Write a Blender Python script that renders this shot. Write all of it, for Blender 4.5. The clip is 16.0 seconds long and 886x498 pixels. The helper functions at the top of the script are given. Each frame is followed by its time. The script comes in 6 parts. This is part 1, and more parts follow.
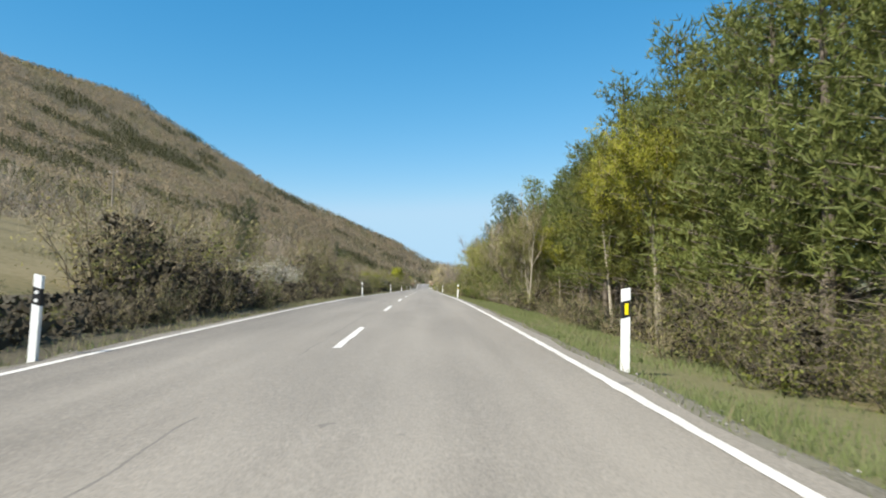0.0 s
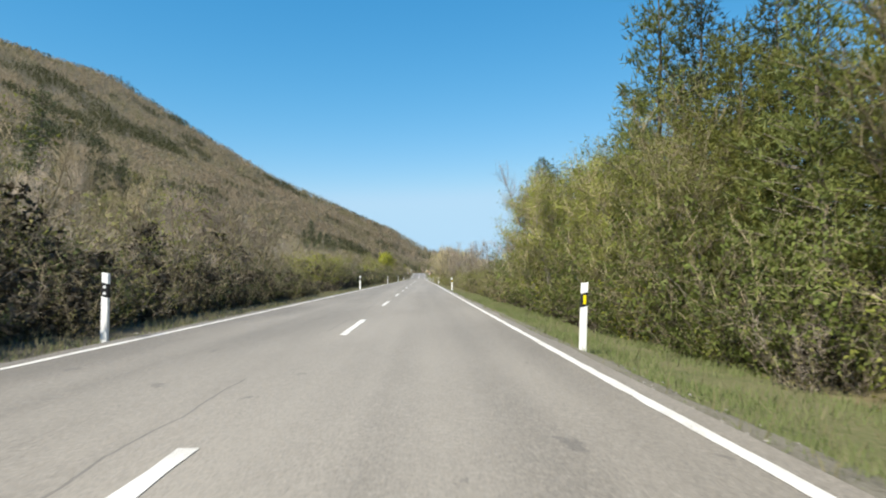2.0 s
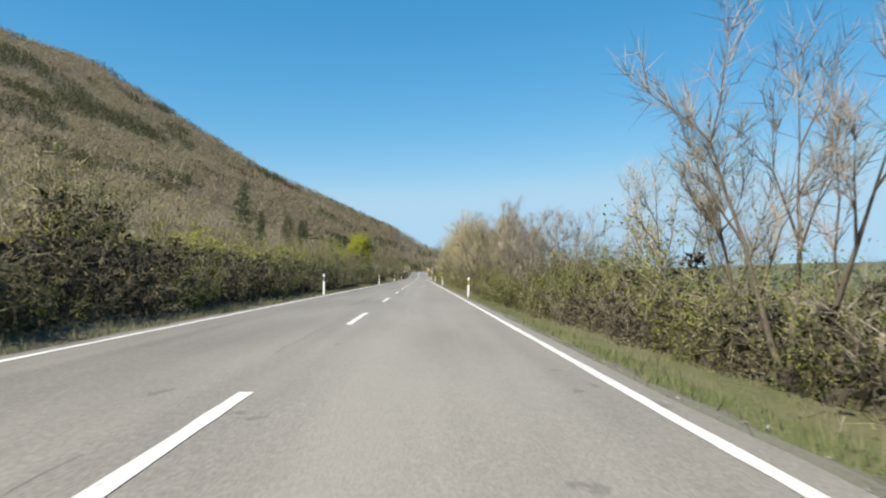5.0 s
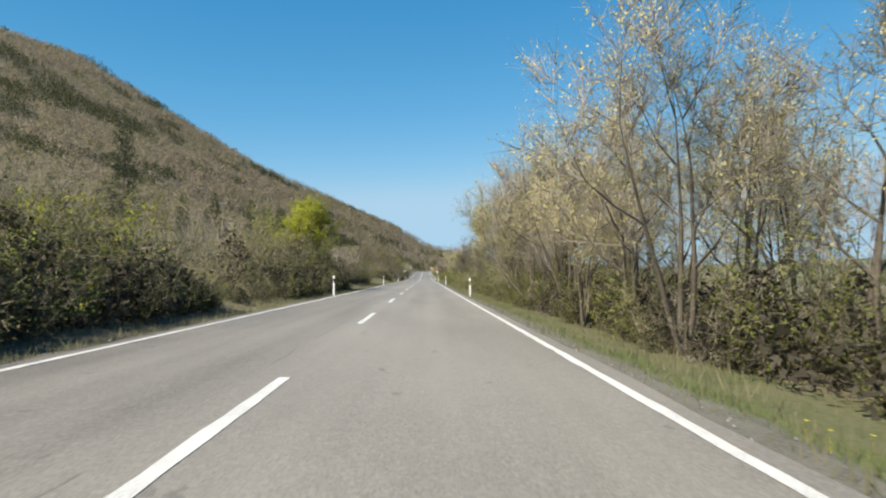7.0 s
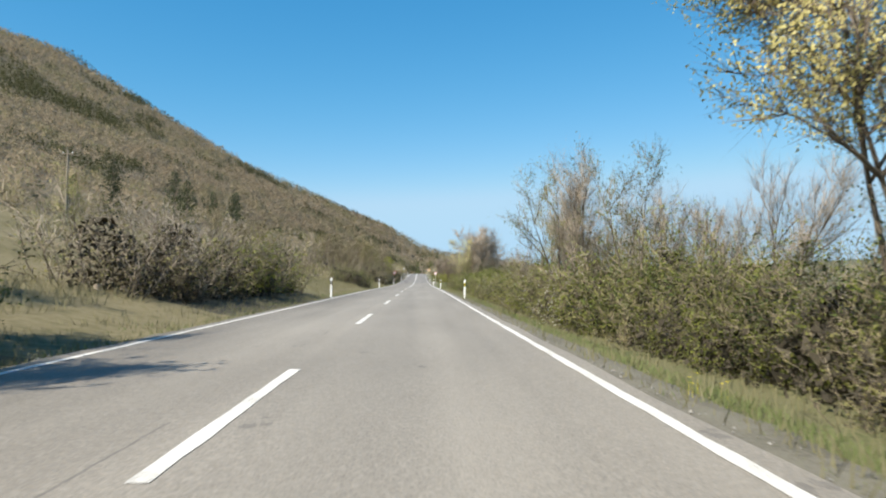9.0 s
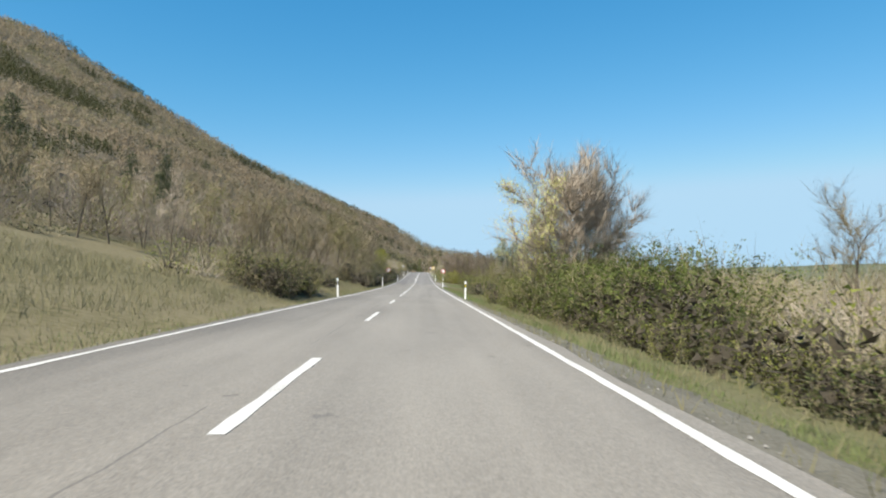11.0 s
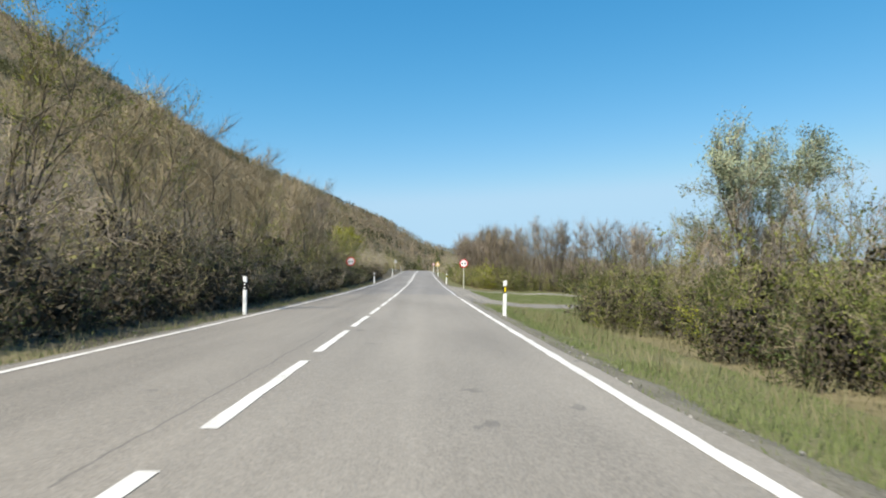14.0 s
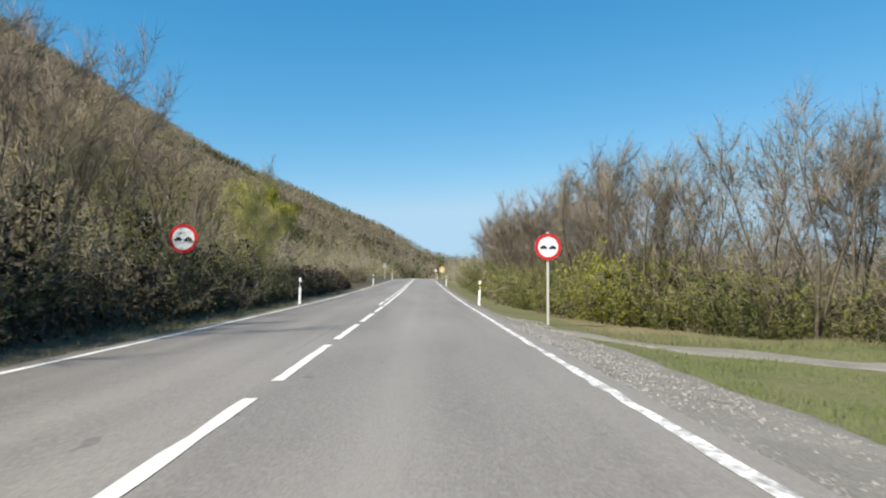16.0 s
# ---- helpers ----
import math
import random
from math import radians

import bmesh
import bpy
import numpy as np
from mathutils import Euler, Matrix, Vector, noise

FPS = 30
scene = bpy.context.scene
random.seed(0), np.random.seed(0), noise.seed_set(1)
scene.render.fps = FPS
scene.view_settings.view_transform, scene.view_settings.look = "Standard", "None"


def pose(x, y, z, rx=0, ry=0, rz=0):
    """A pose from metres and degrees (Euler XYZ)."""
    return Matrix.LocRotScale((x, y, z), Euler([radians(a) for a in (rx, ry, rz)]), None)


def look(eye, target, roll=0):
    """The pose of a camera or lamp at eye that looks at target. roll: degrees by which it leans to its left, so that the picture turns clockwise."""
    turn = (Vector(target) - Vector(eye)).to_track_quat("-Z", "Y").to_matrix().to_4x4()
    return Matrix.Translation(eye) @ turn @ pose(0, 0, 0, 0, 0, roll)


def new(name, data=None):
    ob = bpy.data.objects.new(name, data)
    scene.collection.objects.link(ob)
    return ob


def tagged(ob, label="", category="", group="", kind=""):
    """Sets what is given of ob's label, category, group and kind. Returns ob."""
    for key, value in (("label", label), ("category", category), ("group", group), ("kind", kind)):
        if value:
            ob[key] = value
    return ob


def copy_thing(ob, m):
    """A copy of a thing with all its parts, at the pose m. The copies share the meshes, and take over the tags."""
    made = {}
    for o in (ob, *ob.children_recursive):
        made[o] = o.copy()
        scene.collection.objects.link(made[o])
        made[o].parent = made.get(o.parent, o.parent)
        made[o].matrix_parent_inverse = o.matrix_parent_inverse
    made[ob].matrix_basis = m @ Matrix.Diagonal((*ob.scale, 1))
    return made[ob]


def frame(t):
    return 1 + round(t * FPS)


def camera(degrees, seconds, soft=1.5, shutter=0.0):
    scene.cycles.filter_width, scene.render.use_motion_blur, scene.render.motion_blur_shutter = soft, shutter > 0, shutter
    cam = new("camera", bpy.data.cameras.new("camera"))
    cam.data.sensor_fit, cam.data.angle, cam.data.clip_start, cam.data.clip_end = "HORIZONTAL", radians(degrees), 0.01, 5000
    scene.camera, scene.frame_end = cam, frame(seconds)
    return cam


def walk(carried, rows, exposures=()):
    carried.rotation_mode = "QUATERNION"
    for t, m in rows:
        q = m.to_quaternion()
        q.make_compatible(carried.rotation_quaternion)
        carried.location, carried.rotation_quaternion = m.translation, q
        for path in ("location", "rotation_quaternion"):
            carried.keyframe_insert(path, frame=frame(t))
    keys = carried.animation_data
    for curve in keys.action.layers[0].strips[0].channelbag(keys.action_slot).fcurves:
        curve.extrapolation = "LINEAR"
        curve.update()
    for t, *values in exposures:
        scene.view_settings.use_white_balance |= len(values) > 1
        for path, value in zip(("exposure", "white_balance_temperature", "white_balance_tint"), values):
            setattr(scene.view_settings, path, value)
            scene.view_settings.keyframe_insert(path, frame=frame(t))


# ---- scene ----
# ---- camera and its drive ----
cam = camera(66.3, 16.0, soft=2.0, shutter=0.06)
DRIVE = (
    (0, 1.352, -5.35, 1.016, 93.31, -0.69, -1.53),
    (0.5, 1.302, 6.56, 1.185, 92.85, -1.32, -1.65),
    (1, 1.292, 18.56, 1.305, 93.16, -0.34, -1.94),
    (1.5, 1.320, 30.67, 1.402, 92.71, -0.45, -2.05),
    (2, 1.394, 42.96, 1.429, 92.39, -0.54, -1.82),
    (2.5, 1.401, 55.14, 1.443, 92.49, -0.59, -1.87),
    (3, 1.413, 67.29, 1.427, 92.38, -0.54, -2.05),
    (3.5, 1.465, 79.52, 1.418, 92.33, -0.87, -1.84),
    (6, 1.478, 140.72, 1.455, 92.38, -0.77, -1.70),
    (6.5, 1.470, 152.89, 1.484, 92.46, -0.63, -1.56),
    (7, 1.447, 165.02, 1.483, 92.33, -0.36, -1.51),
    (7.5, 1.412, 177.31, 1.502, 92.44, 0.38, -1.80),
    (8, 1.434, 189.59, 1.485, 92.47, -0.21, -1.87),
    (8.5, 1.495, 201.80, 1.483, 92.36, -0.11, -1.84),
    (9, 1.474, 214.07, 1.498, 92.57, -0.17, -1.90),
    (11.5, 1.384, 275.30, 1.595, 92.48, -0.90, -1.69),
    (12, 1.414, 287.58, 1.561, 92.13, -0.48, -1.95),
    (12.5, 1.427, 299.50, 1.575, 92.39, -0.67, -1.93),
    (13, 1.496, 311.55, 1.527, 92.32, -0.66, -1.96),
    (13.5, 1.495, 323.63, 1.522, 92.47, -0.59, -1.85),
    (14, 1.528, 336.26, 1.559, 92.56, -0.34, -1.67),
    (14.5, 1.483, 348.43, 1.567, 92.73, -0.75, -1.41),
    (15, 1.460, 361.03, 1.657, 92.99, -0.91, -1.74),
    (15.5, 1.430, 371.89, 1.763, 92.55, -1.13, -1.90),
    (16, 1.531, 384.04, 1.815, 93.34, -0.28, -1.72),
)
walk(cam, [(t, pose(x, y, z, rx, ry, rz)) for t, x, y, z, rx, ry, rz in DRIVE],
     exposures=((0.0, 0.8), (4.0, 0.8), (6.0, 0.58), (7.0, 0.63), (8.0, 0.8), (11.5, 0.76), (12.2, 0.75), (13.0, 0.7), (14.0, 0.77), (15.5, 0.83), (16.0, 0.73)))

# ---- sky, sun ----
SUN_ELEV, SUN_AZ = radians(47), radians(228)      # the sun stands behind the car, to its left
world = bpy.data.worlds.new("sky")
scene.world = world
world.use_nodes = True
wn, wl = world.node_tree.nodes, world.node_tree.links
sky = wn.new("ShaderNodeTexSky")
sky.sky_type, sky.sun_disc = "NISHITA", False
sky.sun_elevation, sky.sun_rotation = SUN_ELEV, SUN_AZ
sky.air_density, sky.dust_density, sky.ozone_density = 1.0, 0.0, 3.0
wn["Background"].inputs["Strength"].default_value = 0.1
SKY_GRADE = ((0.262, 1.79, 2.75), (1.005, 0.846, 4.2), (1.70, 0.62, 5.4))      # gain, power and ceiling of red, green and blue, tuned to the wanted sky colours
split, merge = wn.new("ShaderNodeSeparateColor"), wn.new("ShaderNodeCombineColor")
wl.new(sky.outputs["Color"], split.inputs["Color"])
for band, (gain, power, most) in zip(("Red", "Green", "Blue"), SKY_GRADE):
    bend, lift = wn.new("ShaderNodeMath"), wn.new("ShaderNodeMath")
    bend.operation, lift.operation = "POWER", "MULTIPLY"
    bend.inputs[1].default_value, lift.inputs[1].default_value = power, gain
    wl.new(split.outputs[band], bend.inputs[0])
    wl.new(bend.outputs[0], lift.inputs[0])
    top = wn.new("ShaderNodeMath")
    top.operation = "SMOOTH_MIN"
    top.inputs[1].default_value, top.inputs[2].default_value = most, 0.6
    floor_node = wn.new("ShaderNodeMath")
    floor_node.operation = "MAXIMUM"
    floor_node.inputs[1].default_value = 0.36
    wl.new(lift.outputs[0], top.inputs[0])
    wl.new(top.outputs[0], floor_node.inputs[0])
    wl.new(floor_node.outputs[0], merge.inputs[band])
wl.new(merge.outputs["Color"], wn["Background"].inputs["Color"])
sun_lamp = bpy.data.lights.new("sun", "SUN")
sun_lamp.energy, sun_lamp.angle, sun_lamp.color = 5.0, radians(0.53), (1.0, 0.93, 0.82)
sun_dir = Vector((math.sin(SUN_AZ) * math.cos(SUN_ELEV), math.cos(SUN_AZ) * math.cos(SUN_ELEV), math.sin(SUN_ELEV)))
sun_ob = new("sun", sun_lamp)
sun_ob.matrix_world = look(sun_dir * 50, (0, 0, 0))
scene.view_settings.exposure = 0.8


# ---- materials ----
def material(name, tones, rough=0.85, scale=6.0, fine=60.0, bump=0.3, bump_dist=0.01, by="noise", spread=0.0, metal=0.0,
             through_light=0.0, coarse_mix=0.5, piece_mix=0.45, skyward_shading=0.0):
    """A surface whose colour runs through the tones, by two scales of noise, by piece or by object."""
    m = bpy.data.materials.new(name)
    m.use_nodes = True
    nt = m.node_tree
    n, l = nt.nodes, nt.links
    bsdf = n["Principled BSDF"]
    bsdf.inputs["Roughness"].default_value = rough
    bsdf.inputs["Metallic"].default_value = metal
    bsdf.inputs["Specular IOR Level"].default_value = 0.25
    ramp = n.new("ShaderNodeValToRGB")
    while len(ramp.color_ramp.elements) < len(tones):
        ramp.color_ramp.elements.new(0.5)
    for i, (e, c) in enumerate(zip(ramp.color_ramp.elements, tones)):
        e.position, e.color = i / max(1, len(tones) - 1), (*c, 1)
    coord = n.new("ShaderNodeTexCoord")
    big, small = n.new("ShaderNodeTexNoise"), n.new("ShaderNodeTexNoise")
    big.inputs["Scale"].default_value, small.inputs["Scale"].default_value = scale, fine
    big.inputs["Detail"].default_value, small.inputs["Detail"].default_value = 5, 4
    for t in (big, small):
        l.new(coord.outputs["Object"], t.inputs["Vector"])
    mix = n.new("ShaderNodeMix")
    mix.inputs["Factor"].default_value = coarse_mix
    l.new(small.outputs["Fac"], mix.inputs["A"])
    l.new(big.outputs["Fac"], mix.inputs["B"])
    spreadn = n.new("ShaderNodeMapRange")
    spreadn.inputs["From Min"].default_value, spreadn.inputs["From Max"].default_value = 0.3, 0.7
    l.new(mix.outputs["Result"], spreadn.inputs["Value"])
    value = spreadn.outputs["Result"]
    if by in ("piece", "object"):
        rnd = n.new("ShaderNodeNewGeometry").outputs["Random Per Island"] if by == "piece" else n.new("ShaderNodeObjectInfo").outputs["Random"]
        m2 = n.new("ShaderNodeMix")
        m2.inputs["Factor"].default_value = piece_mix
        l.new(value, m2.inputs["A"])
        l.new(rnd, m2.inputs["B"])
        value = m2.outputs["Result"]
    l.new(value, ramp.inputs["Fac"])
    colour = ramp.outputs["Color"]
    if spread:
        hue = n.new("ShaderNodeHueSaturation")
        info = n.new("ShaderNodeObjectInfo")
        mr = n.new("ShaderNodeMapRange")
        mr.inputs["To Min"].default_value, mr.inputs["To Max"].default_value = 1 - spread, 1 + spread
        l.new(info.outputs["Random"], mr.inputs["Value"])
        l.new(mr.outputs["Result"], hue.inputs["Value"])
        l.new(colour, hue.inputs["Color"])
        colour = hue.outputs["Color"]
    l.new(colour, bsdf.inputs["Base Color"])
    if bump:
        b = n.new("ShaderNodeBump")
        b.inputs["Strength"].default_value, b.inputs["Distance"].default_value = bump, bump_dist
        l.new(mix.outputs["Result"], b.inputs["Height"])
        l.new(b.outputs["Normal"], bsdf.inputs["Normal"])
    if skyward_shading:      # shading normals turned skyward so grass looks brighter; blades keep their shape
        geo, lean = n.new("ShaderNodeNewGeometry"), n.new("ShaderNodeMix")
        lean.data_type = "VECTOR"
        lean.inputs["Factor"].default_value = skyward_shading
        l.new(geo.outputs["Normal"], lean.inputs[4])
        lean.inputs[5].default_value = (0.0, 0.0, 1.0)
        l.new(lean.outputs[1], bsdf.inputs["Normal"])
    if through_light:
        tr, ms = n.new("ShaderNodeBsdfTranslucent"), n.new("ShaderNodeMixShader")
        l.new(colour, tr.inputs["Color"])
        ms.inputs["Fac"].default_value = through_light
        l.new(bsdf.outputs["BSDF"], ms.inputs[1])
        l.new(tr.outputs["BSDF"], ms.inputs[2])
        l.new(ms.outputs["Shader"], n["Material Output"].inputs["Surface"])
    return m


def asphalt_material(name, dark, light, stain):
    """Worn asphalt: aggregate, long pale wheel tracks, patches and a crack along the middle joint."""
    m = bpy.data.materials.new(name)
    m.use_nodes = True
    n, l = m.node_tree.nodes, m.node_tree.links
    bsdf = n["Principled BSDF"]
    bsdf.inputs["Roughness"].default_value = 0.7
    bsdf.inputs["Specular IOR Level"].default_value = 0.42
    coord = n.new("ShaderNodeTexCoord")

    def noise_tex(scale, stretch=(1, 1, 1), detail=4):
        mp = n.new("ShaderNodeMapping")
        mp.inputs["Scale"].default_value = stretch
        t = n.new("ShaderNodeTexNoise")
        t.inputs["Scale"].default_value, t.inputs["Detail"].default_value = scale, detail
        l.new(coord.outputs["Object"], mp.inputs["Vector"])
        l.new(mp.outputs["Vector"], t.inputs["Vector"])
        return t.outputs["Fac"]

    def maths(op, a, b=None):
        q = n.new("ShaderNodeMath")
        q.operation = op
        for i, v in enumerate((a, b)):
            if v is None:
                continue
            if isinstance(v, (int, float)):
                q.inputs[i].default_value = v
            else:
                l.new(v, q.inputs[i])
        return q.outputs[0]

    grain = noise_tex(48, detail=3)
    stones = n.new("ShaderNodeTexVoronoi")
    stones.inputs["Scale"].default_value = 42
    l.new(coord.outputs["Object"], stones.inputs["Vector"])
    patches = noise_tex(0.55, (1, 0.25, 1))
    streaks = noise_tex(1.3, (1, 0.02, 1), 2)
    blot = noise_tex(2.3, (1, 0.6, 1), 6)
    a = maths("ADD", maths("MULTIPLY", grain, 0.28), 0.09)
    a = maths("ADD", a, maths("MULTIPLY", stones.outputs["Distance"], 0.24))
    chip = n.new("ShaderNodeSeparateColor")
    l.new(stones.outputs["Color"], chip.inputs["Color"])
    bright = maths("POWER", chip.outputs["Red"], 3.0)
    a = maths("ADD", a, maths("MULTIPLY", maths("SUBTRACT", bright, 0.25), 0.14))
    a = maths("ADD", a, maths("MULTIPLY", patches, 0.32))
    a = maths("ADD", a, maths("MULTIPLY", streaks, 0.30))
    sep = n.new("ShaderNodeSeparateXYZ")
    l.new(coord.outputs["Object"], sep.inputs["Vector"])
    # the colour darkens from the middle line to the oncoming lane's edge
    side = n.new("ShaderNodeMapRange")
    side.inputs["From Min"].default_value, side.inputs["From Max"].default_value = -3.4, 0.2
    side.inputs["To Min"].default_value, side.inputs["To Max"].default_value = -0.16, 0.0
    l.new(sep.outputs["X"], side.inputs["Value"])
    a = maths("ADD", a, side.outputs["Result"])
    ramp = n.new("ShaderNodeValToRGB")
    ramp.color_ramp.elements[0].position, ramp.color_ramp.elements[0].color = 0.40, (*dark, 1)
    ramp.color_ramp.elements[1].position, ramp.color_ramp.elements[1].color = 0.78, (*light, 1)
    l.new(a, ramp.inputs["Fac"])
    # dark oily blots and a tarred crack beside the middle line
    wobble = maths("MULTIPLY", maths("SUBTRACT", noise_tex(0.9, (0, 1, 0), 6), 0.5), 0.2)
    off = maths("ABSOLUTE", maths("ADD", maths("ADD", sep.outputs["X"], 0.40), wobble))
    broken = maths("GREATER_THAN", noise_tex(0.16, (0, 1, 0), 2), 0.5)
    crack = maths("MULTIPLY", maths("LESS_THAN", off, 0.012), broken)
    spots = maths("GREATER_THAN", blot, 0.70)
    dirt = maths("MAXIMUM", maths("MULTIPLY", crack, 0.42), maths("MULTIPLY", spots, 0.35))
    mix = n.new("ShaderNodeMix")
    mix.data_type = "RGBA"
    l.new(dirt, mix.inputs["Factor"])
    l.new(ramp.outputs["Color"], mix.inputs["A"])
    mix.inputs["B"].default_value = (*stain, 1)
    l.new(mix.outputs["Result"], bsdf.inputs["Base Color"])
    b = n.new("ShaderNodeBump")
    b.inputs["Strength"].default_value, b.inputs["Distance"].default_value = 0.5, 0.006
    l.new(maths("ADD", grain, stones.outputs["Distance"]), b.inputs["Height"])
    l.new(b.outputs["Normal"], bsdf.inputs["Normal"])
    return m


def worn_paint_material():
    """White road paint, chipped so that asphalt shows in small flecks."""
    m = material("road_paint", [(0.22, 0.205, 0.175), (0.54, 0.52, 0.465), (0.66, 0.64, 0.58), (0.72, 0.70, 0.64)], 0.6, 1.3, 70, 0.4, 0.004, coarse_mix=0.35)
    return m


M_ASPHALT = asphalt_material("asphalt_worn", (0.12, 0.107, 0.086), (0.284, 0.255, 0.208), (0.05, 0.047, 0.043))
M_ASPHALT_NEW = asphalt_material("asphalt_resurfaced", (0.102, 0.093, 0.08), (0.236, 0.217, 0.188), (0.04, 0.04, 0.038))
M_PAINT = worn_paint_material()
M_PAINT_WORN = material("chipped_road_paint", [(0.13, 0.125, 0.115), (0.30, 0.29, 0.27), (0.66, 0.65, 0.62), (0.75, 0.74, 0.71)], 0.7, 2.6, 18, 0.4, 0.004, coarse_mix=0.5)
M_GRAVEL = material("gravel", [(0.112, 0.103, 0.086), (0.188, 0.175, 0.148), (0.285, 0.267, 0.230)], 0.95, 1.1, 30, 0.9, 0.03, coarse_mix=0.3)
M_SOIL = material("gritty_soil", [(0.075, 0.07, 0.05), (0.125, 0.115, 0.085), (0.18, 0.166, 0.128), (0.115, 0.118, 0.066)], 1.0, 0.9, 22, 0.9, 0.03, coarse_mix=0.45)
M_TURF = material("verge_turf", [(0.060, 0.069, 0.026), (0.102, 0.110, 0.041), (0.148, 0.136, 0.068), (0.084, 0.096, 0.035)], 1.0, 0.6, 11, 1.0, 0.08)
# darker brown ground for the strip along the left hedges
M_HEDGE_GROUND = material("dark_hedge_ground", [(0.045, 0.040, 0.026), (0.080, 0.070, 0.045), (0.12, 0.105, 0.070)], 1.0, 0.5, 12, 0.9, 0.04)
M_STEELDARK = material("dark_rusty_steel", [(0.05, 0.042, 0.036), (0.10, 0.085, 0.072)], 0.7, 5, 40, 0.2, 0.002, metal=0.3)
M_STONE = material("stone_chip", [(0.15, 0.14, 0.122), (0.25, 0.237, 0.213), (0.338, 0.319, 0.288)], 0.95, 4, 60, 0.3, 0.004, by="piece")
M_GROUND = material("meadow_ground", [(0.075, 0.073, 0.030), (0.130, 0.112, 0.052), (0.185, 0.154, 0.085), (0.11, 0.113, 0.040)], 1.0, 0.12, 3.5, 0.8, 0.05)
M_HILL = material("hill_ground", [(0.106, 0.087, 0.055), (0.14, 0.113, 0.074), (0.128, 0.107, 0.062), (0.106, 0.099, 0.048)], 1.0, 0.012, 0.16, 0.9, 0.8)
M_FARFIELD = material("far_meadow", [(0.085, 0.090, 0.052), (0.12, 0.13, 0.075), (0.10, 0.115, 0.066), (0.14, 0.135, 0.085)], 1.0, 0.006, 0.05, 0.5, 0.5)
# dark brown for the added shards that stand for shade inside hedges
M_HEART_SHADE = material("hedge_heart_shade", [(0.034, 0.028, 0.02), (0.06, 0.051, 0.035), (0.098, 0.084, 0.056)], 1.0, 3, 20, 0, by="piece")
M_FLOWER = material("yellow_petals", [(0.70, 0.58, 0.03), (0.78, 0.66, 0.05)], 0.6, 3, 20, 0, by="piece", through_light=0.3)
M_BARK = material("bark_brown", [(0.06, 0.046, 0.034), (0.12, 0.098, 0.072), (0.168, 0.144, 0.112)], 0.95, 5, 40, 0.6, 0.01, spread=0.25)
M_BARK_PALE = material("bark_pale", [(0.20, 0.175, 0.135), (0.31, 0.275, 0.215), (0.38, 0.345, 0.275)], 0.9, 5, 40, 0.5, 0.008, spread=0.2)
M_BARK_PINE = material("bark_pine", [(0.062, 0.050, 0.039), (0.145, 0.122, 0.098), (0.25, 0.222, 0.185)], 0.95, 6, 30, 0.8, 0.02)
M_TWIG = material("twig_grey_brown", [(0.176, 0.145, 0.089), (0.275, 0.232, 0.147), (0.385, 0.328, 0.213)], 0.95, 3, 20, 0, by="piece", spread=0.25, through_light=0.15)
M_TWIG_PURPLE = material("twig_purple_grey", [(0.239, 0.2, 0.157), (0.367, 0.313, 0.246), (0.5, 0.432, 0.335)], 0.95, 3, 20, 0, by="piece", spread=0.2, through_light=0.2)
M_TWIG_WOOD = material("twig_dark_brown", [(0.149, 0.122, 0.092), (0.236, 0.196, 0.152), (0.333, 0.282, 0.224)], 0.95, 3, 20, 0, by="piece", spread=0.25, through_light=0.15)
M_LEAF_GREEN = material("leaf_mid_green", [(0.062, 0.088, 0.019), (0.118, 0.148, 0.032), (0.205, 0.225, 0.062)], 0.6, 3, 20, 0, by="piece", spread=0.3, through_light=0.35)
M_LEAF_OLIVE = material("leaf_olive", [(0.125, 0.148, 0.024), (0.205, 0.228, 0.042), (0.31, 0.315, 0.08)], 0.6, 3, 20, 0, by="piece", spread=0.3, through_light=0.4)
M_LEAF_DARK = material("leaf_dark_green", [(0.034, 0.052, 0.013), (0.07, 0.094, 0.024), (0.13, 0.155, 0.045)], 0.6, 3, 20, 0, by="piece", spread=0.3, through_light=0.25)
M_LEAF_BRIGHT = material("leaf_fresh_green", [(0.218, 0.247, 0.017), (0.358, 0.38, 0.029), (0.486, 0.483, 0.06)], 0.55, 3, 20, 0, by="piece", through_light=0.45)
M_LEAF_SPRING = material("leaf_spring_yellow_green", [(0.15, 0.165, 0.018), (0.27, 0.275, 0.032), (0.40, 0.38, 0.065)], 0.6, 3, 20, 0, by="piece", spread=0.2, through_light=0.45)
M_LEAF_PALE = material("leaf_pale_green", [(0.19, 0.235, 0.145), (0.29, 0.335, 0.215), (0.39, 0.435, 0.30)], 0.6, 3, 20, 0, by="piece", through_light=0.35)
M_LEAF_BROWN = material("leaf_brown_green", [(0.145, 0.135, 0.048), (0.22, 0.205, 0.075), (0.31, 0.285, 0.115)], 0.7, 3, 20, 0, by="piece", spread=0.3, through_light=0.3)
M_CATKIN = material("catkin_yellow", [(0.42, 0.37, 0.13), (0.57, 0.51, 0.2), (0.7, 0.64, 0.33)], 0.7, 3, 20, 0, by="piece", through_light=0.35)
M_BLOSSOM_PALE = material("blossom_pale_yellow", [(0.46, 0.47, 0.12), (0.62, 0.62, 0.2), (0.74, 0.73, 0.33)], 0.7, 3, 20, 0, by="piece", through_light=0.4)
M_BLOSSOM = material("blossom_white", [(0.56, 0.54, 0.45), (0.70, 0.68, 0.60), (0.78, 0.77, 0.70)], 0.7, 3, 20, 0, by="piece", through_light=0.35)
